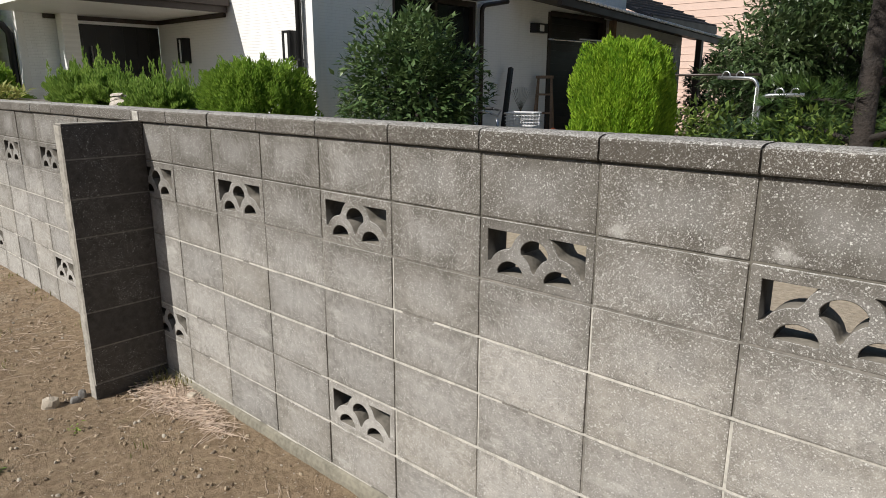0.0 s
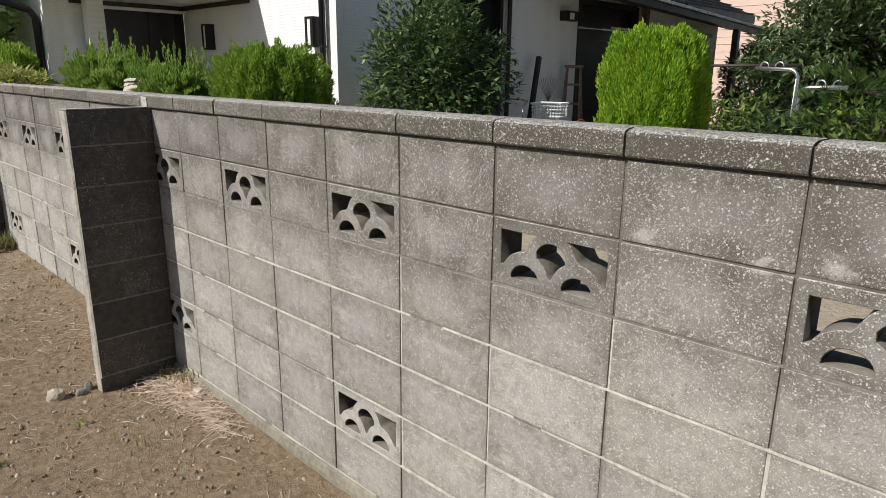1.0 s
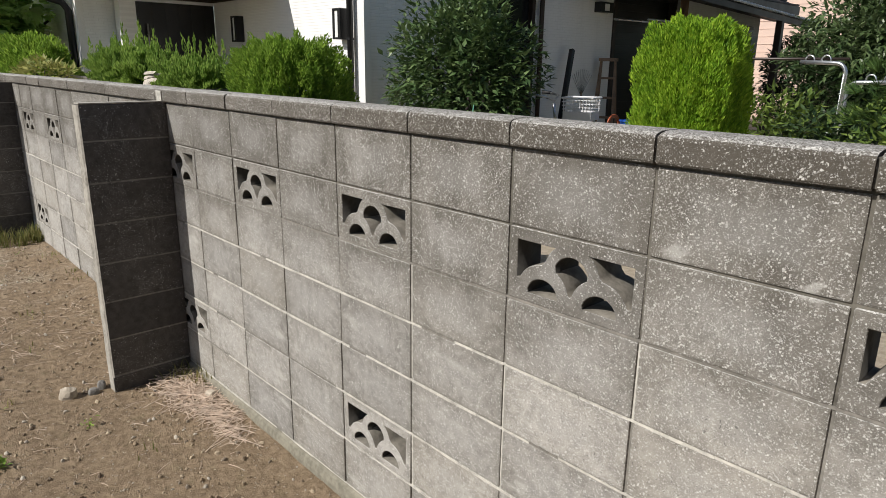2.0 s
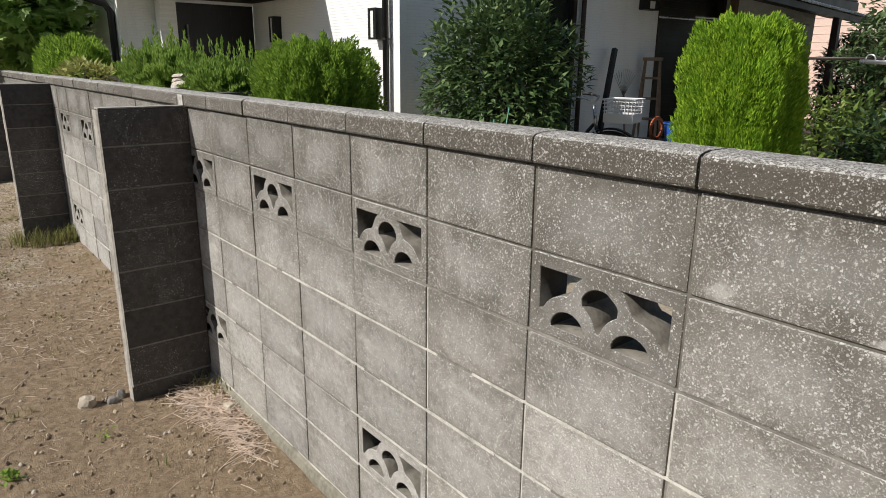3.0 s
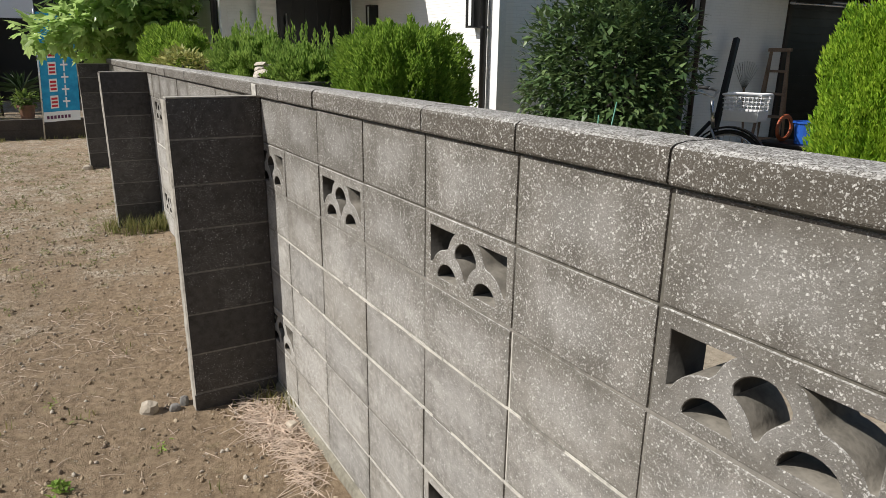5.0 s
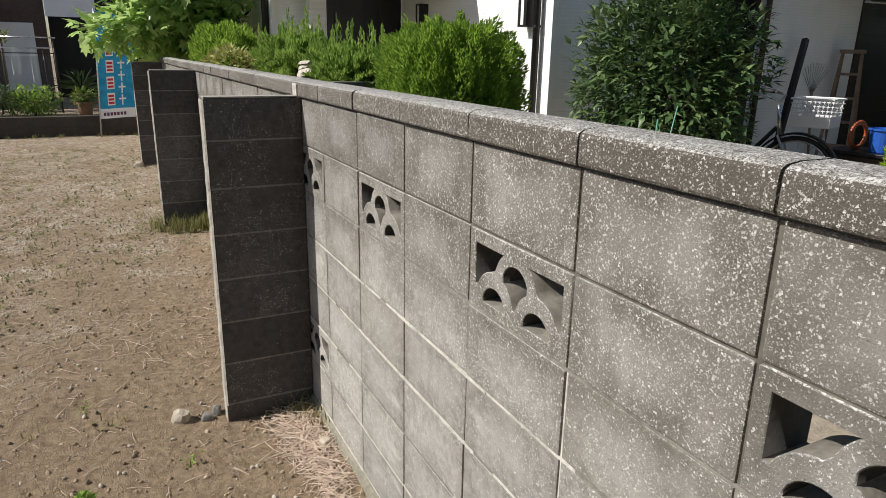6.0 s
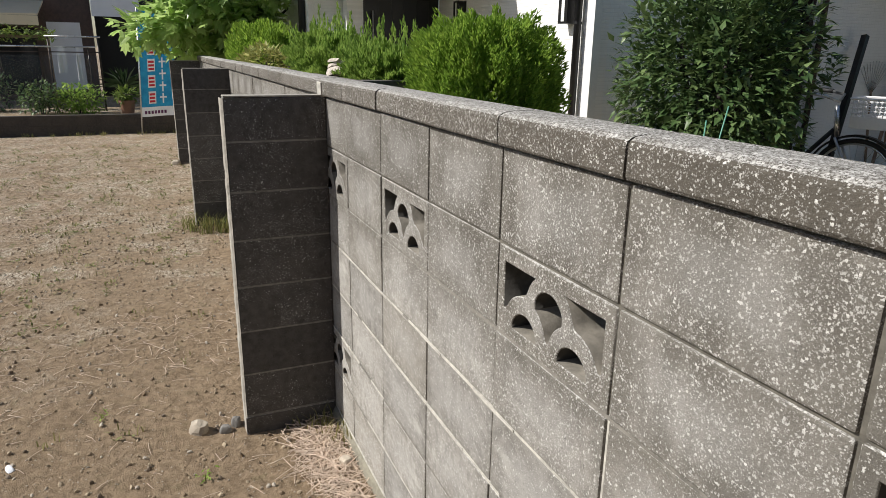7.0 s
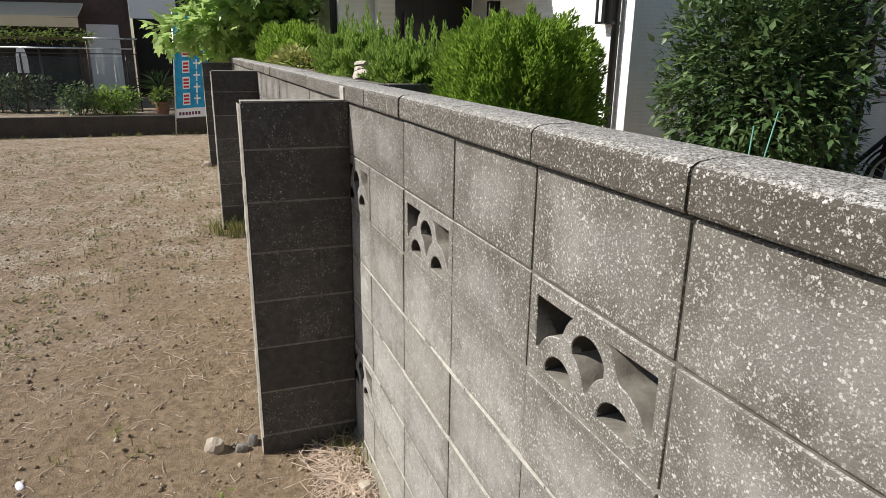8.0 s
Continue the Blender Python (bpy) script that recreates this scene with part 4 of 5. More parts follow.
tree("garden_tree", "large dark evergreen garden tree with small shiny leaves", (1.9, 9.1, YARD), [(1.9, 9.1, YARD - 0.1), (1.95, 9.1, 1.5), (1.85, 9.0, 2.6), (1.9, 9.0, 4.0)],
     [[(1.92, 9.1, 1.7), (1.2, 8.9, 2.5), (0.8, 8.8, 2.9)], [(1.92, 9.1, 1.9), (2.6, 8.9, 2.6), (3.0, 8.8, 3.2)]], tr_c, 30000, 0.10, LEAF_GARDEN, "leaf", 0.13, 0.06)
# pine with a leaning trunk
# The first eight pads are added out of view to shade trunk and trees.
pine_and_shade_pads = [(2.2, 3.2, 3.1, 0.6), (2.45, 2.7, 3.4, 0.6), (1.7, 5.2, 3.5, 0.8), (1.0, 6.2, 3.9, 0.8), (2.3, 6.2, 3.8, 0.8), (1.5, 7.2, 4.2, 0.8), (3.1, 5.2, 3.5, 0.7), (0.6, 5.2, 3.6, 0.6), (2.25, 4.4, 1.55, 0.4), (2.6, 4.0, 2.55, 0.4), (3.0, 4.3, 1.75, 0.3), (2.05, 4.9, 1.30, 0.35), (3.2, 4.2, 2.4, 0.4), (2.75, 4.5, 3.0, 0.5), (2.3, 4.6, 2.75, 0.35), (3.1, 4.0, 1.35, 0.25)]

def pine_tree():
    t = thing("garden_pine", 2.72, 4.3, YARD, "garden pine with a rough trunk, drooping needle clusters and added unseen shade pads", "tree")
    b = Vector((2.72, 4.3, YARD))
    part("trunk", Geo().tube([tuple(Vector(p) - b) for p in [(2.66, 4.3, YARD - 0.1), (2.66, 4.3, 1.0), (2.645, 4.3, 1.5), (2.65, 4.3, 2.0), (2.67, 4.32, 2.7), (2.70, 4.35, 3.4)]], 0.088, 14, 0.06), MAT_BARK, t, smooth=True)
    tufts = []
    pr = random.Random(5)
    for x, y, z, w in pine_and_shade_pads:
        lg = Geo().tube([tuple(Vector((2.67, 4.3, z - 0.1)) - b), tuple(Vector(((x + 2.67) / 2, (y + 4.3) / 2, z - 0.02)) - b), tuple(Vector((x, y, z)) - b)], 0.03, 6, 0.012)
        part("limb", lg, MAT_BARK, t, smooth=True)
        for k in range(int(55 * w / 0.35)):
            d = Vector((pr.gauss(0, 1), pr.gauss(0, 1), pr.gauss(0, 0.6))).normalized()
            c = Vector((x, y, z)) - b + Vector((d.x * w, d.y * w, d.z * w * 0.4)) * pr.random() ** 0.4
            for j in range(34):
                tufts.append((c, d * 0.6 + Vector((0, 0, 0.35))))
    part("needles", leaf_geo(tufts, 0.105, "needle"), LEAF_PINE, t)


pine_tree()


# ---- garden things ----
def bicycle():
    b = thing("bicycle", -0.86, 4.68, YARD - 0.035, "dark city bicycle parked beside the bush", "bicycle", rz=18)
    for x in (0.0, -1.08):
        tyre = Geo().tube(arc((x, 0, 0.33), 0.315, 0, 360, 36), 0.02, 8, cap=False)
        w = part("wheel", tyre, MAT_RUBBER, b, "thin black tyre", smooth=True)
        part("rim", Geo().tube(arc((x, 0, 0.33), 0.29, 0, 360, 36), 0.011, 6, cap=False), MAT_STEEL, w, smooth=True)
        sp = Geo()
        for k in range(28):
            a = k * 2 * math.pi / 28
            sp.tube([(x, 0.02 * (-1) ** k, 0.33), (x + 0.285 * math.cos(a), 0, 0.33 + 0.285 * math.sin(a))], 0.0022, 4)
        part("spokes", sp, MAT_STEEL, w)
        part("hub", Geo().tube([(x, -0.05, 0.33), (x, 0.05, 0.33)], 0.022, 10), MAT_STEEL, w, smooth=True)
        fe = Geo()
        pts = arc((x, 0, 0.33), 0.365, -5 if x == 0 else 15, 165, 20)
        for i in range(20):
            p, q = Vector(pts[i]), Vector(pts[i + 1])
            s = Vector((0, 0.03, 0))
            fe.add([tuple(v) for v in (p - s, p + s, q + s, q - s)], [(0, 1, 2, 3)])
            c = Vector((x, 0, 0.33))
            fe.add([tuple(v) for v in (p - s, q - s, c + (q - c) * 0.95 - s, c + (p - c) * 0.95 - s)], [(0, 1, 2, 3)])
        part("mudguard", fe, MAT_BLACK, b, "glossy black mudguard")
        part("stay", Geo().tube([(x, 0.045, 0.33), (x + 0.345, 0.03, 0.40)], 0.006, 5).tube([(x, -0.045, 0.33), (x + 0.345, -0.03, 0.40)], 0.006, 5), MAT_STEEL, b)
    part("frame", Geo().tube([(-0.20, 0, 0.72), (-0.5, 0, 0.35), (-0.66, 0, 0.3)], 0.02, 8).tube([(-0.66, 0, 0.3), (-0.80, 0, 0.78)], 0.018, 8).tube([(-0.66, 0, 0.3), (-1.08, 0.03, 0.33), (-0.77, 0.02, 0.66)], 0.01, 6), MAT_BLACK, b, "dark painted tube frame", smooth=True)
    part("fork", Geo().tube([(-0.21, 0, 0.92), (-0.17, 0, 0.66)], 0.018, 8).tube([(-0.17, -0.05, 0.66), (0, -0.055, 0.33)], 0.012, 6).tube([(-0.17, 0.05, 0.66), (0, 0.055, 0.33)], 0.012, 6), MAT_STEEL, b, smooth=True)
    part("handlebar", Geo().tube([(-0.36, -0.28, 1.02), (-0.24, -0.22, 1.0), (-0.2, 0, 0.95), (-0.24, 0.22, 1.0), (-0.36, 0.28, 1.02)], 0.012, 8), MAT_STEEL, b, smooth=True)
    for s in (-1, 1):
        part("grip", Geo().tube([(-0.46, s * 0.295, 1.025), (-0.35, s * 0.28, 1.02)], 0.018, 8), MAT_RUBBER, b, smooth=True)
    part("saddle", Geo().tube([(-0.95, 0, 0.84), (-0.85, 0, 0.85), (-0.66, 0, 0.83)], 0.075, 10, 0.03), MAT_RUBBER, b, "black saddle", smooth=True)
    x0, x1, y0, y1, z0, z1 = -0.04, 0.25, -0.15, 0.15, 0.76, 0.99
    rim = Geo().tube([(x0 - 0.02, y0 - 0.02, z1), (x1 + 0.02, y0 - 0.02, z1), (x1 + 0.02, y1 + 0.02, z1), (x0 - 0.02, y1 + 0.02, z1), (x0 - 0.02, y0 - 0.02, z1)], 0.010, 5)
    basket = part("basket", rim, MAT_BASKET, b, "white plastic front basket")
    for k in range(6):
        z = z0 + (z1 - z0) * k / 6
        e = 0.02 * k / 6
        part("hoop", Geo().tube([(x0 - e, y0 - e, z), (x1 + e, y0 - e, z), (x1 + e, y1 + e, z), (x0 - e, y1 + e, z), (x0 - e, y0 - e, z)], 0.0046, 5), MAT_BASKET, basket)
    for k in range(9):
        x = x0 + (x1 - x0) * k / 8
        part("wire", Geo().tube([(x, y0 - 0.02, z1), (x, y0, z0), (x, y1, z0), (x, y1 + 0.02, z1)], 0.004, 5), MAT_BASKET, basket)
    for k in range(1, 8):
        y = y0 + (y1 - y0) * k / 8
        part("wire", Geo().tube([(x0 - 0.02, y, z1), (x0, y, z0), (x1, y, z0), (x1 + 0.02, y, z1)], 0.004, 5), MAT_BASKET, basket)
    for q in ((x0 - 0.006, x1 + 0.006, y0 - 0.010, y0 - 0.006), (x0 - 0.006, x1 + 0.006, y1 + 0.006, y1 + 0.010), (x1 + 0.006, x1 + 0.010, y0, y1), (x0 - 0.010, x0 - 0.006, y0, y1)):
        part("side_panel", Geo().box(*q, z0, z0 + 0.09), MAT_BASKET, basket)
    part("kickstand", Geo().tube([(-1.08, 0.06, 0.33), (-1.15, 0.12, 0.03)], 0.009, 6).tube([(-1.08, -0.06, 0.33), (-1.15, -0.12, 0.03)], 0.009, 6), MAT_STEEL, b, smooth=True)


bicycle()


def stepladder():
    l = thing("stepladder", -2.22, 7.35, YARD - 0.04, "weathered grey-brown wooden stepladder against the house wall", "ladder", rz=25)
    for s in (-1, 1):
        part("rail", Geo().tube([(s * 0.17, -0.26, 0), (s * 0.10, 0.0, 1.4)], 0.024, 4), MAT_WOOD, l)
        part("rail", Geo().tube([(s * 0.17, 0.26, 0), (s * 0.10, 0.02, 1.4)], 0.020, 4), MAT_WOOD, l)
    for k in range(4):
        z = 0.3 + 0.28 * k
        y = -0.28 + 0.2 * z
        part("tread", Geo().box(-0.17 + 0.05 * z, 0.17 - 0.05 * z, y - 0.05, y + 0.05, z, z + 0.03), MAT_WOOD, l, bevel=0.004)
    part("top_step", Geo().box(-0.13, 0.13, -0.08, 0.09, 1.395, 1.44), MAT_WOOD, l, bevel=0.005)


stepladder()
pole = thing("leaning_plank", -2.1, 6.15, YARD - 0.04, "dark stained plank leaning on the house wall", "plank")
part("plank", Geo().tube([(0.1, -0.27, 0.0), (-0.2, 0.41, 1.54)], 0.042, 4), MAT_DOOR, pole)
fan = thing("fan_rake", -2.3, 7.0, YARD - 0.04, "old wire fan rake standing by the wall", "rake")
part("handle", Geo().tube([(0, 0, 0), (-0.12, 0, 0.95)], 0.014, 6), MAT_WOOD, fan)
tines = Geo()
for k in range(11):
    a = radians(50 + 8 * k)
    tines.tube([(-0.12, 0, 0.9), (-0.12, 0.38 * math.cos(a), 0.9 + 0.38 * math.sin(a))], 0.004, 4)
part("tines", tines, MAT_STEEL, fan)
bucket = thing("bucket", -0.42, 5.15, YARD + 0.525, "bright blue plastic bucket standing on a box", "bucket")
bk = Geo()
for i in range(20):
    a, c = 2 * math.pi * i / 20, 2 * math.pi * (i + 1) / 20
    for r0, z0, r1, z1 in ((0.085, 0, 0.11, 0.2), (0.105, 0.2, 0.08, 0.01), (0.11, 0.2, 0.12, 0.2), (0.12, 0.2, 0.12, 0.185)):
        bk.add([(r0 * math.cos(a), r0 * math.sin(a), z0), (r0 * math.cos(c), r0 * math.sin(c), z0), (r1 * math.cos(c), r1 * math.sin(c), z1), (r1 * math.cos(a), r1 * math.sin(a), z1)], [(0, 1, 2, 3)])
part("pail", bk, MAT_BLUE, bucket, smooth=True)
part("bail", Geo().tube(arc((0, 0, 0.19), 0.115, 0, -180, 12, "xy"), 0.004, 5), MAT_STEEL, bucket)
crate = thing("storage_box", -0.5, 5.2, YARD - 0.04, "dark box with a lid in the shade of the house", "box", rz=10)
part("body", Geo().box(-0.3, 0.3, -0.2, 0.2, 0, 0.52), MAT_BROWN, crate, bevel=0.01)
part("lid", Geo().box(-0.32, 0.32, -0.22, 0.22, 0.522, 0.56), MAT_DOOR, crate, bevel=0.008)
hose = thing("garden_hose", -0.66, 5.16, YARD + 0.525, "coil of faded orange garden hose on a box", "hose")
hg = Geo()
for k in range(4):
    hg.tube(arc((0, 0, 0.02 + 0.1), 0.10 + 0.006 * k, 0, 360, 20, "yz"), 0.012, 6, cap=False)
    hg.v = [(x + 0.02 * (k == 3), y, z) for x, y, z in hg.v]
part("coil", hg, MAT_ORANGE, hose, smooth=True)

# clothes-pole stands
for (x, y, h, s, rz) in ((1.28, 6.2, 1.38, -1, -6), (1.33, 6.15, 1.20, 1, -6)):
    st = thing("clothes_pole_stand", x, y, YARD - 0.04, "bent galvanised pipe clothes-pole stand with hooks", "pole stand", "clothes-pole stands", rz=rz)
    part("pipe", Geo().tube([(0, 0, -0.05), (0, 0, h - 0.1)] + arc((s * 0.1, 0, h - 0.1), 0.1, 180 if s > 0 else 0, 90, 6) + [(s * 0.45, 0, h + 0.01)], 0.021, 10), MAT_STEEL, st, smooth=True)
    for k in range(2):
        part("hook", Geo().tube(arc((s * (0.2 + 0.16 * k), 0, h + 0.03), 0.045, 200, -20, 8), 0.008, 6), MAT_STEEL, st, smooth=True)
pr = thing("clothes_pole", 0.55, 6.35, YARD + 1.32, "long dark brown clothes pole resting on its stands", "pole")
part("pole", Geo().tube([(-1.3, 0.2, 0.06), (0.74, -0.127, 0.06)], 0.015, 8), MAT_BROWN, pr, smooth=True)
# garden stakes in front of the bush
for dx, dz, tilt, mt, lab in ((0.0, 1.02, 10, MAT_GREENSTAKE, "green plastic garden stake pushed in at a slant"), (-0.0, 0.92, 1, MAT_GREENSTAKE, "thin dry cane stake stuck in the ground")):
    sk = thing("garden_stake", -0.45 + dx, 2.55, YARD - 0.05, lab, "stake")
    part("rod", Geo().tube([(0, 0, 0), (math.tan(radians(tilt)) * dz, 0.02, dz)], 0.0045, 6), mt, sk, smooth=True)
# broken pale wood on the planter edge
drift = thing("driftwood_lump", -0.90, 0.33, 1.50, "bleached broken lump of wood on the planter edge", "wood")


def stone_mesh(sx, sy, sz, seed):
    bm = bmesh.new()
    bmesh.ops.create_icosphere(bm, subdivisions=2, radius=1)
    for v in bm.verts:
        k = 1 + 0.35 * noise.noise(v.co * 1.3 + Vector((seed, 0, 0))) + 0.1 * noise.noise(v.co * 4 + Vector((seed, 5, 0)))
        q = v.co * k
        q = Vector((math.copysign(abs(q.x) ** 0.65, q.x), math.copysign(abs(q.y) ** 0.65, q.y), math.copysign(abs(q.z) ** 0.65, q.z)))
        v.co = Vector((q.x * sx, q.y * sy, max(q.z, -0.55) * sz))
    me = bpy.data.meshes.new("stone")
    bm.to_mesh(me)
    bm.free()
    return me


part("log", stone_mesh(0.082, 0.042, 0.030, 3), MAT_DRIFT, drift, at=pose(0.0, -0.02, 0.026, 0, -12, 14))
part("splinter", stone_mesh(0.078, 0.024, 0.014, 8), MAT_DRIFT, drift, at=pose(0.012, -0.028, 0.062, 0, -10, 18))
part("splinter", stone_mesh(0.070, 0.020, 0.012, 9), MAT_DRIFT, drift, at=pose(0.02, -0.04, 0.084, 0, -4, 8))

# ---- stones and litter on the lot ----
for x, y, sx, sz, mt, seed, lab in ((0.0, -0.60, 0.042, 0.040, MAT_ROCK, 1, "pale angular stone on the soil"), (0.04, -0.49, 0.026, 0.024, MAT_ROCKDARK, 2, "small grey stone by the buttress"), (0.0, -0.44, 0.026, 0.03, MAT_ROCKDARK, 4, "small dark stone by the buttress"), (0.49, -0.06, 0.03, 0.026, MAT_ROCK, 5, "pale stone at the foot of the wall"), (-7.0, -0.42, 0.06, 0.05, MAT_ROCK, 6, "pale stone by the far buttress"), (0.9, -1.2, 0.02, 0.02, MAT_ROCK, 7, "pale stone on the soil")):
    ob = part("stone", stone_mesh(sx, sx * 0.8, sz, seed), mt, at=pose(x, y, ground_height(x, y) + sz * 0.4, 0, 0, seed * 40))
    tagged(ob, lab, "stone", "loose stones")

lr = random.Random(21)


def low_ground(x, y):
    return ground_height(x, y)


peb = Geo()
ico = bmesh.new()
bmesh.ops.create_icosphere(ico, subdivisions=1, radius=1)
iv = [v.co.copy() for v in ico.verts]
ifc = [tuple(v.index for v in f.verts) for f in ico.faces]
ico.free()
for k in range(4200):
    x, y = lr.uniform(-4.5, 2.3), -lr.random() ** 0.9 * 3.0 - 0.03
    s = 0.003 + 0.010 * lr.random() ** 5
    q = Euler((lr.uniform(0, 6), lr.uniform(0, 6), lr.uniform(0, 6))).to_matrix()
    c = Vector((x, y, low_ground(x, y) + s * 0.25))
    peb.add([tuple(c + q @ Vector((v.x * s * 1.3, v.y * s, v.z * s * 0.7))) for v in iv], ifc)
clod = Geo()
for k in range(11000):
    x, y = lr.uniform(-8.5, 2.2), -lr.random() * 4.0 - 0.06
    s = 0.003 + 0.010 * lr.random() ** 4
    q = Euler((lr.uniform(0, 6), lr.uniform(0, 6), lr.uniform(0, 6))).to_matrix()
    c = Vector((x, y, low_ground(x, y) + s * 0.15))
    clod.add([tuple(c + q @ (Vector((v.x * s * 1.2, v.y * s, v.z * s * 0.8)) * lr.uniform(0.75, 1.2))) for v in iv], ifc)
for k in range(700):
    x, y = lr.uniform(-7.5, 1.2), -lr.random() * 3.6 - 0.1
    s = 0.006 + 0.011 * lr.random() ** 4
    q = Euler((lr.uniform(0, 6), lr.uniform(0, 6), lr.uniform(0, 6))).to_matrix()
    c = Vector((x, y, low_ground(x, y) + s * 0.1))
    clod.add([tuple(c + q @ (Vector((v.x * s * 1.2, v.y * s, v.z * s * 0.7)) * lr.uniform(0.7, 1.25))) for v in iv], ifc)
cm = Mat("soil clods", 0.95)
cm.color(cm.mix(cm.ramp(cm.island(), 0.1, 0.9), (0.21, 0.155, 0.10), (0.42, 0.34, 0.24)))
tagged(part("soil_clods", clod, cm.m), "crumbly brown clods lying on the soil", "soil", kind="stuff")
pm = Mat("soil pebbles", 0.9)
pm.color(pm.mix(pm.ramp(pm.island(), 0.2, 0.9), (0.15, 0.11, 0.075), (0.47, 0.42, 0.35)))
tagged(part("pebbles", peb, pm.m), "small pebbles and clods scattered on the soil", "pebbles", kind="stuff")

straw = Geo()


def straw_at(x, y, l, z=0.0, w=0.0022):
    a = lr.uniform(0, math.pi)
    d = Vector((math.cos(a), math.sin(a), lr.uniform(-.12, .12)))
    bend = Vector((lr.uniform(-.06, .06), lr.uniform(-.06, .06), lr.uniform(0, 0.06))) * l
    c = Vector((x, y, low_ground(x, y) + 0.004 + z))
    straw.tube([tuple(c - d * l / 2), tuple(c + bend), tuple(c + d * l / 2)], w, 4, w * 0.6, cap=False)


for k in range(420):      # the heap between buttress and wall
    straw_at(0.36 + lr.gauss(0, 0.13), -0.12 + lr.gauss(0, 0.055), lr.uniform(0.05, 0.2), lr.uniform(0, 0.02), lr.uniform(0.001, 0.0022))
for k in range(220):
    straw_at(0.72 + lr.gauss(0, 0.13), -0.11 + lr.gauss(0, 0.04), lr.uniform(0.05, 0.18), lr.uniform(0, 0.012), lr.uniform(0.001, 0.002))
for k in range(420):
    straw_at(lr.uniform(-3, 2.2), -lr.random() * 2.6 - 0.05, lr.uniform(0.02, 0.10), 0, 0.0014)
for k in range(26000):     # thatch in patches further out
    x, y = lr.uniform(-11, 0.3), lr.uniform(-5.5, -0.15)
    if noise.noise(Vector((x * 0.55, y * 0.55, 9))) + (-0.22 * x - 0.3 * y - 0.75) * 0.6 > lr.uniform(-0.1, 0.5):
        straw_at(x, y, lr.uniform(0.04, 0.15), 0.002, lr.uniform(0.0008, 0.0018))
tagged(part("dry_straw", straw, MAT_STRAW), "dry pale straw and cut stems lying on the soil", "straw", kind="stuff")

grass = Geo()


def tuft(x, y, n, h):
    for k in range(n):
        a = lr.uniform(0, 6.28)
        b = Vector((x + lr.gauss(0, 0.03), y + lr.gauss(0, 0.03), 0))
        b.z = low_ground(b.x, b.y) - 0.005
        hh = h * lr.uniform(0.5, 1.2)
        lean = Vector((math.cos(a), math.sin(a), 0)) * hh * lr.uniform(0.1, 0.7)
        s = Vector((-math.sin(a), math.cos(a), 0)) * 0.003
        m = b + lean * 0.4 + Vector((0, 0, hh * 0.65))
        t = b + lean + Vector((0, 0, hh))
        grass.add([tuple(v) for v in (b - s, b + s, m + s * 0.8, m - s * 0.8, t)], [(0, 1, 2, 3), (3, 2, 4)])


for k in range(14):
    tuft(-3.38 + lr.uniform(-0.02, 0.25), -0.40 + lr.uniform(-0.08, 0.40), 30, 0.15)
for k in range(8):
    tuft(0.14 + lr.uniform(0, 0.2), -0.05 + lr.uniform(-0.07, 0.03), 10, 0.08)
for k in range(10):
    tuft(lr.uniform(-3, 0.0), -0.05, 8, 0.05)
for k in range(110):
    tuft(lr.uniform(-9, 0.8), -lr.uniform(0.3, 4), 7, lr.uniform(0.03, 0.06))
for k in range(60):
    tuft(LOW_X + lr.uniform(0.1, 0.4), -lr.uniform(0.0, 6), 8, 0.08)
tagged(part("grass_tufts", grass, LEAF_GRASS), "sparse half-dry grass tufts on the lot", "grass", kind="stuff")
weed_pts = []
for k in range(900):
    x, y = lr.uniform(-9.5, 1.0), -lr.uniform(0.15, 4.6)
    if k > 40 and -0.22 * x - 0.3 * y < 0.7:
        continue
    for j in range(9):
        p = Vector((x + lr.gauss(0, 0.025), y + lr.gauss(0, 0.025), 0))
        p.z = low_ground(p.x, p.y) + lr.uniform(0.004, 0.02)
        weed_pts.append((p, Vector((lr.gauss(0, 1), lr.gauss(0, 1), 0.5))))
tagged(part("low_weeds", leaf_geo(weed_pts, 0.03), LEAF_WEED), "tiny green weeds growing in the soil", "weeds", kind="stuff")


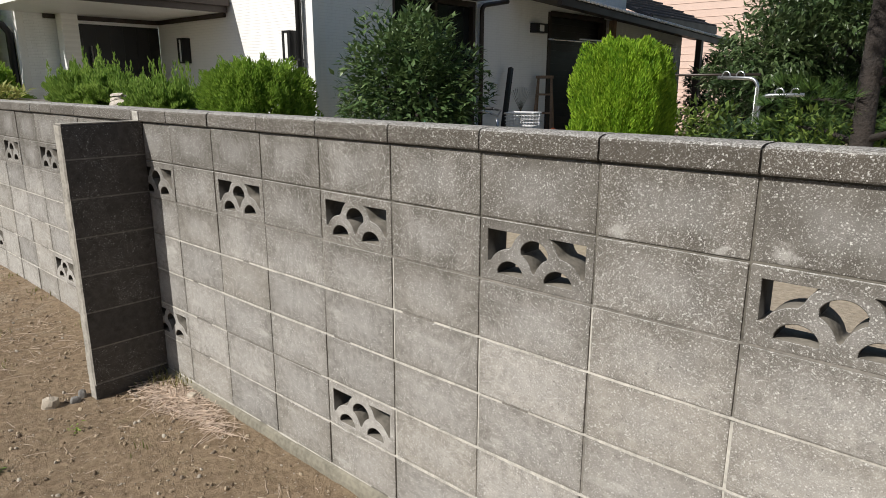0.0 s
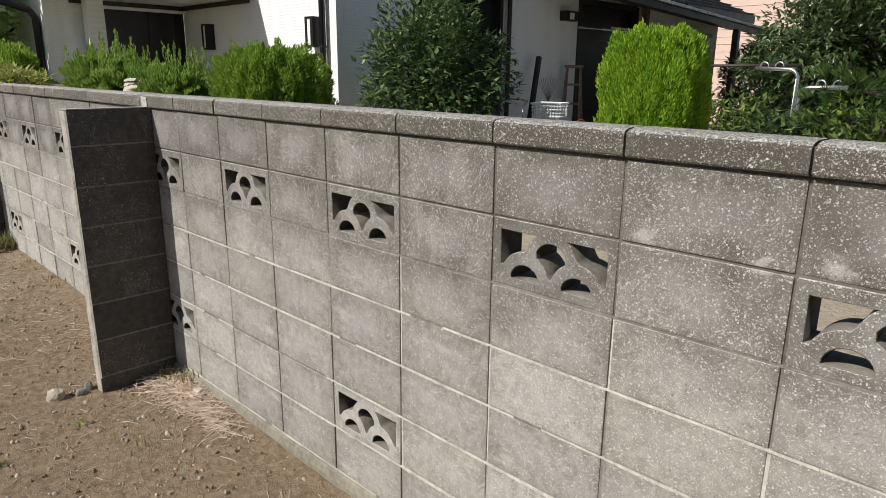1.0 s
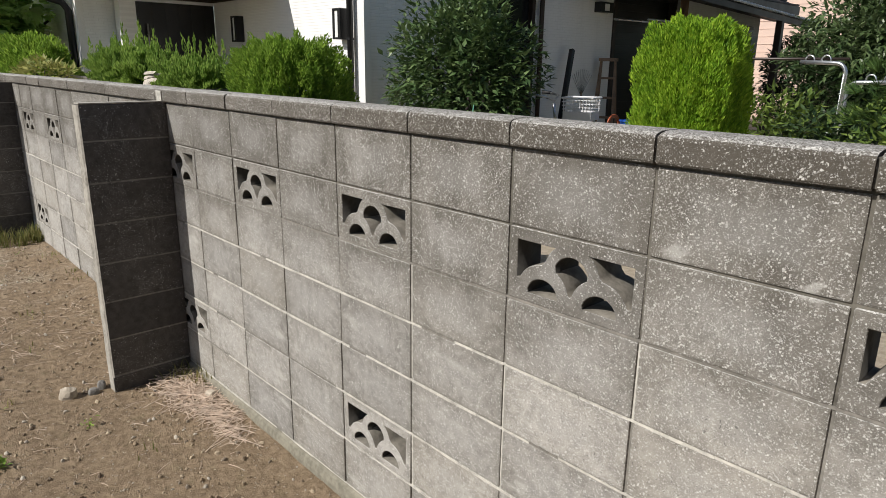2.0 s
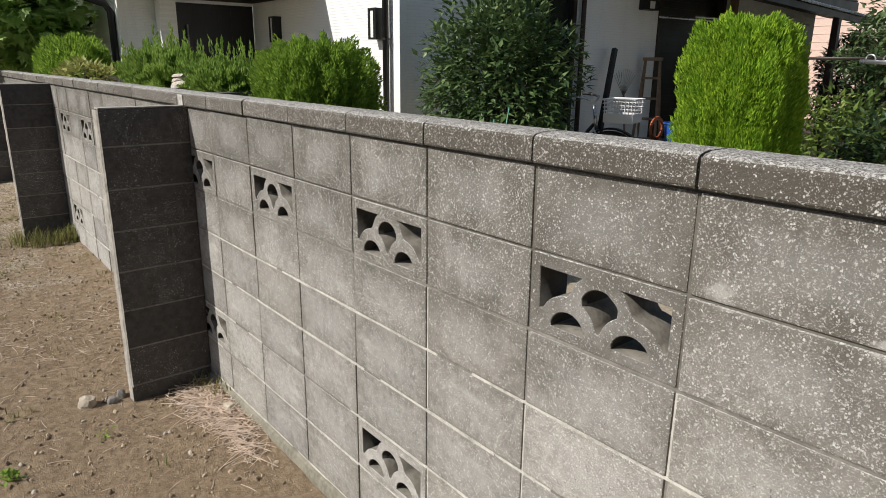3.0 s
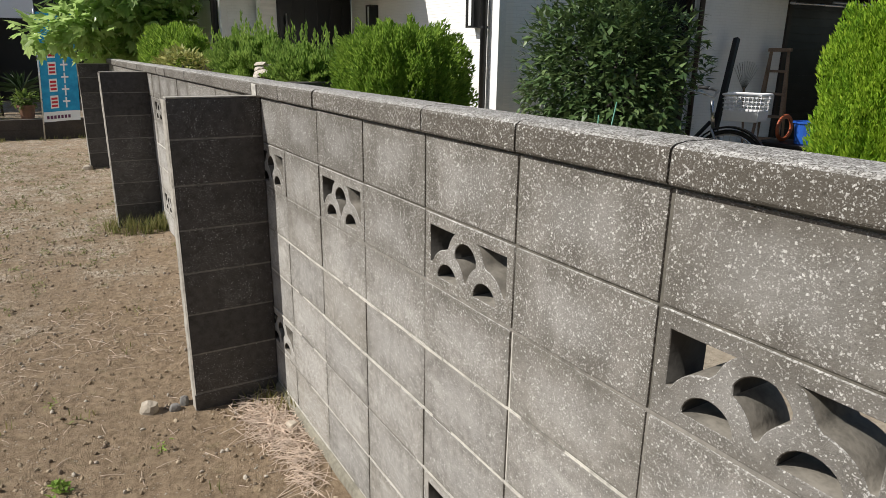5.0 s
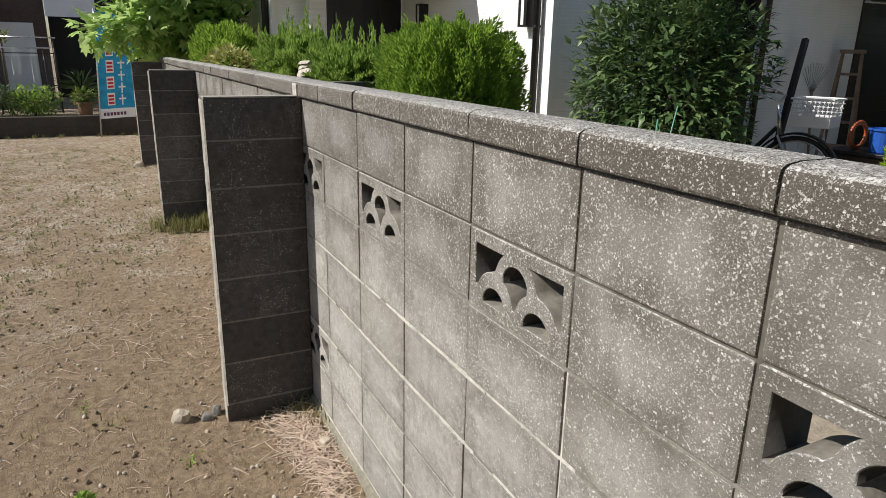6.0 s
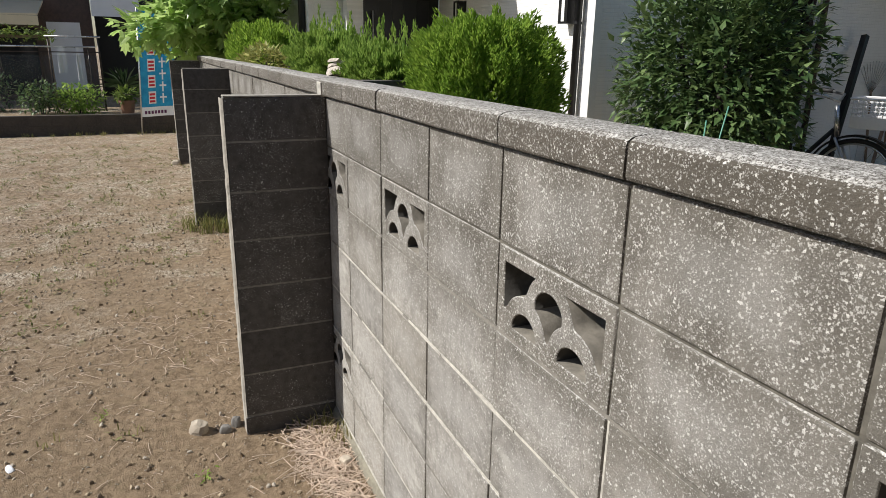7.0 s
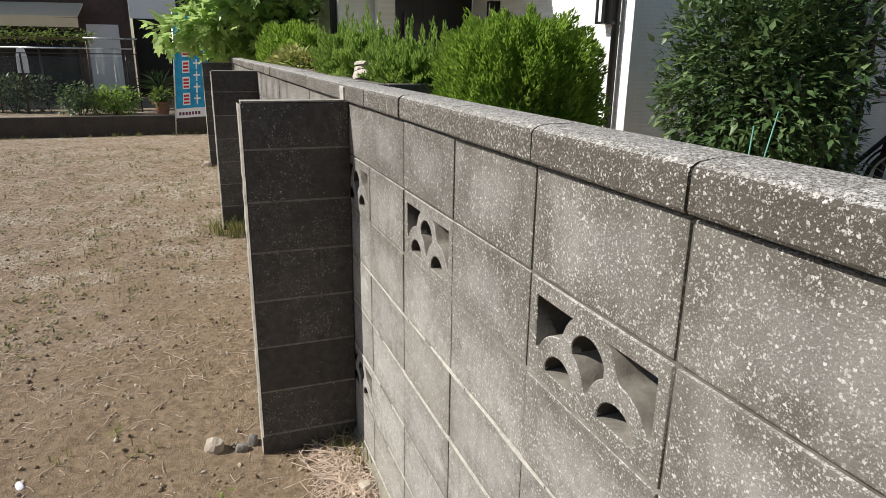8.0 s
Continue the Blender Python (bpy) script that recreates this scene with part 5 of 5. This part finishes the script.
# ---- beyond the low wall ----
def banner():
    b = thing("banner_flag", -11.3, -0.86, -0.03, "blue upright advertising banner with a white foot band on a pole", "flag")
    part("pole", Geo().tube([(0, -0.02, -0.05), (0.0, 0.12, 2.35)], 0.013, 8), MAT_STEEL, b, smooth=True)
    blue = Mat("blue banner cloth", 0.8)
    blue.color(blue.mix(blue.ramp(blue.noise(6), 0.3, 0.7), (0.01, 0.22, 0.46), (0.02, 0.33, 0.60)))

    def cloth(y0, y1, z0, z1, dx, n=10):
        g = Geo()
        for i in range(n + 1):
            for j in range(n + 1):
                u, v = y0 + (y1 - y0) * i / n, z0 + (z1 - z0) * j / n
                s = 0.02 + 0.06 * (v - 0.4)
                g.v.append((dx + 0.03 * math.sin(u * 11 + v * 1.5) * min(1, u * 4 + 0.2), u + s, v + 0.05 * u))
        g.f = [(i * (n + 1) + j, (i + 1) * (n + 1) + j, (i + 1) * (n + 1) + j + 1, i * (n + 1) + j + 1) for i in range(n) for j in range(n)]
        return g

    part("cloth", cloth(0, 0.60, 0.54, 2.3, 0), blue.m, b, "sky blue cloth")
    part("foot_band", cloth(0, 0.60, 0.36, 0.54, 0), MAT_CLOTH, b, "white cloth band")
    red = grained("red print", (0.5, 0.02, 0.04), 0.1, 30)
    for z in (0.62, 0.92, 1.22, 1.52):
        part("print_ground", cloth(0.13, 0.26, z - 0.02, z + 0.21, 0.004, 3), MAT_CLOTH, b)
        for k in range(3):
            part("print_bar", cloth(0.145, 0.245, z + 0.005 + 0.065 * k, z + 0.045 + 0.065 * k, 0.008, 3), red, b)
    for z in (0.60, 0.82, 1.04, 1.26):
        part("print_bar", cloth(0.33, 0.45, z + 0.1, z + 0.13, 0.006, 3), MAT_CLOTH, b)
        part("print_bar", cloth(0.375, 0.40, z, z + 0.19, 0.006, 3), MAT_CLOTH, b)
    ink = grained("plum print", (0.12, 0.03, 0.10), 0.1, 30)
    for k in range(7):
        part("print_bar", cloth(0.05 + 0.058 * k, 0.09 + 0.058 * k, 0.41, 0.47, 0.006, 2), ink, b)


banner()
nh = thing("neighbour_house", -16, -3, 0.3, "dark brown neighbouring house with a beige awning", "house")
MAT_NWALL = grained("brown house cladding", (0.09, 0.06, 0.05), 0.3, 12, 0.8)
part("wall", Geo().box(-0.3, 0, -7, 1.2, -0.3, 5.0), MAT_NWALL, nh)
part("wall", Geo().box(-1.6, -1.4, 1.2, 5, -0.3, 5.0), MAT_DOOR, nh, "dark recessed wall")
part("roof", Geo().box(-3, 0.6, -7.5, 5.2, 5.0, 5.2), MAT_ROOF, nh)
part("window", Geo().box(0.004, 0.05, 0.25, 0.95, 0.3, 1.85), MAT_CLOTH, nh, "pale curtained window")
part("window", Geo().box(0.004, 0.05, -3.2, 0.0, 0.2, 1.7), MAT_GLASSDARK, nh, "dark sliding window")
part("wall_panel", Geo().box(0.3, 0.34, 1.25, 2.3, 2.0, 2.5), MAT_CLOTH, nh, "pale corrugated panel")
aw = part("awning", Geo().add([(0.05, -3.5, 2.22), (0.05, 0.25, 2.28), (1.3, 0.25, 1.95), (1.3, -3.5, 1.90), (0.05, -3.5, 2.26), (0.05, 0.25, 2.32), (1.3, 0.25, 1.98), (1.3, -3.5, 1.93)], [(0, 1, 2, 3), (7, 6, 5, 4), (0, 3, 7, 4), (1, 5, 6, 2), (3, 2, 6, 7), (0, 4, 5, 1)]), MAT_BEIGE, nh, "beige cloth awning")
part("valance", Geo().box(1.3, 1.31, -3.5, 0.25, 1.74, 1.94), MAT_BEIGE, aw)
for y in (-2.6, -0.6):
    part("awning_post", Geo().tube([(1.28, y, -0.1), (1.28, y, 1.9)], 0.025, 8), MAT_BROWN, nh, smooth=True)

fence = thing("panel_fence", -12.7, -2.8, 0.34, "clear grey polycarbonate panel fence with thin posts", "fence")
gp = Mat("hazy polycarbonate", 0.25)
gp.color((0.16, 0.18, 0.20))
tb = gp.node("ShaderNodeBsdfTransparent")
mxs = gp.node("ShaderNodeMixShader")
mxs.inputs[0].default_value = 0.90
gp.t.links.new(gp.b.outputs[0], mxs.inputs[1])
gp.t.links.new(tb.outputs[0], mxs.inputs[2])
gp.t.links.new(mxs.outputs[0], gp.t.nodes["Material Output"].inputs["Surface"])
for k in range(7):
    y = -4.9 + k * 1.03
    part("post", Geo().box(-0.02, 0.02, y - 0.015, y + 0.015, -0.05, 1.15), MAT_BROWN, fence)
    if k < 6:
        part("panel", Geo().box(-0.003, 0.003, y + 0.025, y + 1.0, 0.05, 1.1), gp.m, fence)
part("rail", Geo().box(-0.015, 0.015, -4.92, 1.3, 1.15, 1.17), MAT_BROWN, fence)
for x, y0, y1, z in ((-12.9, -4.2, -1.6, 1.60), (-13.1, -2.5, -1.5, 1.80)):
    lp = thing("laundry_pole", x, (y0 + y1) / 2, 0.34, "steel laundry pole on two uprights", "pole", "laundry poles")
    h = z - 0.34
    w = (y1 - y0) / 2
    part("bar", Geo().tube([(0, -w, h), (0, w, h)], 0.016, 8), MAT_STEEL, lp, smooth=True)
    for s in (-1, 1):
        part("upright", Geo().tube([(0, s * w * 0.9, -0.05), (0, s * w * 0.9, h)], 0.014, 8), MAT_BROWN, lp, smooth=True)
for y, w, z0 in ((-2.22, 0.16, 1.08), (-1.92, 0.10, 0.92), (-3.6, 0.2, 1.1),):
    cl = thing("hung_garment", -12.9, y, 1.60, "white garment hung on the laundry pole", "clothes", "laundry")
    g = Geo()
    for i in range(9):
        for j in range(7):
            u, v = i / 8, j / 6
            g.v.append((0.02 * math.sin(u * 9) * v + 0.004, (u - 0.5) * w * (0.6 + 0.4 * min(1, v * 2.5)), 0.015 - v * (1.6 - z0)))
    g.f = [(i * 7 + j, (i + 1) * 7 + j, (i + 1) * 7 + j + 1, i * 7 + j + 1) for i in range(8) for j in range(6)]
    part("cloth", g, MAT_CLOTH, cl, smooth=True)
vine = thing("vine_trellis", -13.6, -3.6, 0.34, "green climbing vine along a trellis beam", "vine")
part("beam", Geo().box(-0.03, 0.03, -2.2, 1.2, 1.42, 1.48), MAT_WOOD, vine)
for y in (-2.1, 1.1):
    part("post", Geo().box(-0.03, 0.03, y - 0.03, y + 0.03, -0.05, 1.42), MAT_WOOD, vine)
vp = [(Vector((fr.gauss(0, 0.12), fr.uniform(-2.2, 1.25), 1.50 + fr.gauss(0, 0.07))), Vector((fr.gauss(0, 1), fr.gauss(0, 1), fr.gauss(0.3, 1)))) for _ in range(1100)]
part("leaves", leaf_geo(vp, 0.09), LEAF_SHRUB, vine)
shrub("patio_shrub", "pale green leafy shrub behind the low wall", (-12.2, -1.95, 0.58), (0.25, 0.45, 0.30), 900, 0.09, LEAF_YOUNG, "leaf", base=0.34, stem=0.01, seed=12, shell=0.8)
shrub("patio_shrub", "dark green leafy shrub behind the low wall", (-12.2, -2.6, 0.62), (0.25, 0.4, 0.32), 600, 0.09, LEAF_CAMELLIA, "leaf", base=0.34, stem=0.01, seed=13, shell=0.8)
shrub("patio_shrub", "dark shrub in the shade behind the fence", (-13.1, -3.9, 0.7), (0.3, 0.8, 0.4), 900, 0.10, LEAF_CAMELLIA, "leaf", base=0.34, stem=0.01, seed=14, shell=0.8)
pot = thing("potted_plant", -12.05, -1.1, 0.34, "yellow-green plant in a round brown pot", "plant")
pg = Geo()
for i in range(20):
    a, c = 2 * math.pi * i / 20, 2 * math.pi * (i + 1) / 20
    for r0, z0, r1, z1 in ((0.11, 0, 0.15, 0.22), (0.15, 0.22, 0.165, 0.22), (0.165, 0.22, 0.165, 0.26), (0.165, 0.26, 0.13, 0.26), (0.13, 0.26, 0.0, 0.22)):
        pg.add([(r0 * math.cos(a), r0 * math.sin(a), z0), (r0 * math.cos(c), r0 * math.sin(c), z0), (r1 * math.cos(c), r1 * math.sin(c), z1), (r1 * math.cos(a), r1 * math.sin(a), z1)], [(0, 1, 2, 3)])
part("pot", pg, MAT_TERRA, pot, smooth=True)
part("foliage", leaf_geo(blob_points(260, (0, 0, 0.36), (0.2, 0.2, 0.13), 2, 0.2, 2, 0.8, None, 3), 0.11), LEAF_SHRUB, pot)
cyc = thing("potted_palm", -13.4, -1.15, 0.34, "dark spiky palm in a grey pot", "plant")
part("pot", Geo().tube([(0, 0, 0), (0, 0, 0.3), (0, 0, 0.32)], 0.12, 14, 0.16), MAT_DARKCONC, cyc, smooth=True)
cg = Geo()
for k in range(40):
    a, e = fr.uniform(0, 6.28), fr.uniform(0.2, 1.2)
    d = Vector((math.cos(a) * math.cos(e), math.sin(a) * math.cos(e), math.sin(e)))
    s = d.cross(Vector((0, 0, 1))).normalized() * 0.03
    p = Vector((0, 0, 0.45))
    cg.add([tuple(v) for v in (p, p + d * 0.3 + s, p + d * 0.6 - Vector((0, 0, 0.12)), p + d * 0.3 - s)], [(0, 1, 2), (0, 2, 3)])
part("fronds", cg, LEAF_TREE, cyc)
part("stem", Geo().tube([(0, 0, 0.25), (0, 0, 0.5)], 0.04, 8), MAT_BARK, cyc)


# ---- last small things on the lot ----
lit = thing("plastic_litter", 0.025, -1.315, ground_height(0.025, -1.315) - 0.008, "crumpled scrap of white plastic lying on the soil", "litter")
part("scrap", stone_mesh(0.022, 0.014, 0.007, 14), MAT_CLOTH, lit, at=pose(0, 0, 0.012, 10, 20, 30))
for wx, wy, n, size in ((0.445, -0.985, 40, 0.035), (0.353, -0.60, 16, 0.022), (-0.25, -1.0, 14, 0.025)):
    wd = thing("weed_sprout", wx, wy, ground_height(wx, wy) - 0.004, "small green weed sprout growing from the soil", "weed", "weed sprouts")
    wp = [(Vector((lr.gauss(0, 0.02), lr.gauss(0, 0.02), lr.uniform(0.005, 0.04))), Vector((lr.gauss(0, 1), lr.gauss(0, 1), 0.6))) for _ in range(n)]
    part("leaves", leaf_geo(wp, size), LEAF_YOUNG, wd)
    part("stem", Geo().tube([(0, 0, -0.01), (0.004, 0, 0.035)], 0.002, 5), LEAF_GRASS, wd)
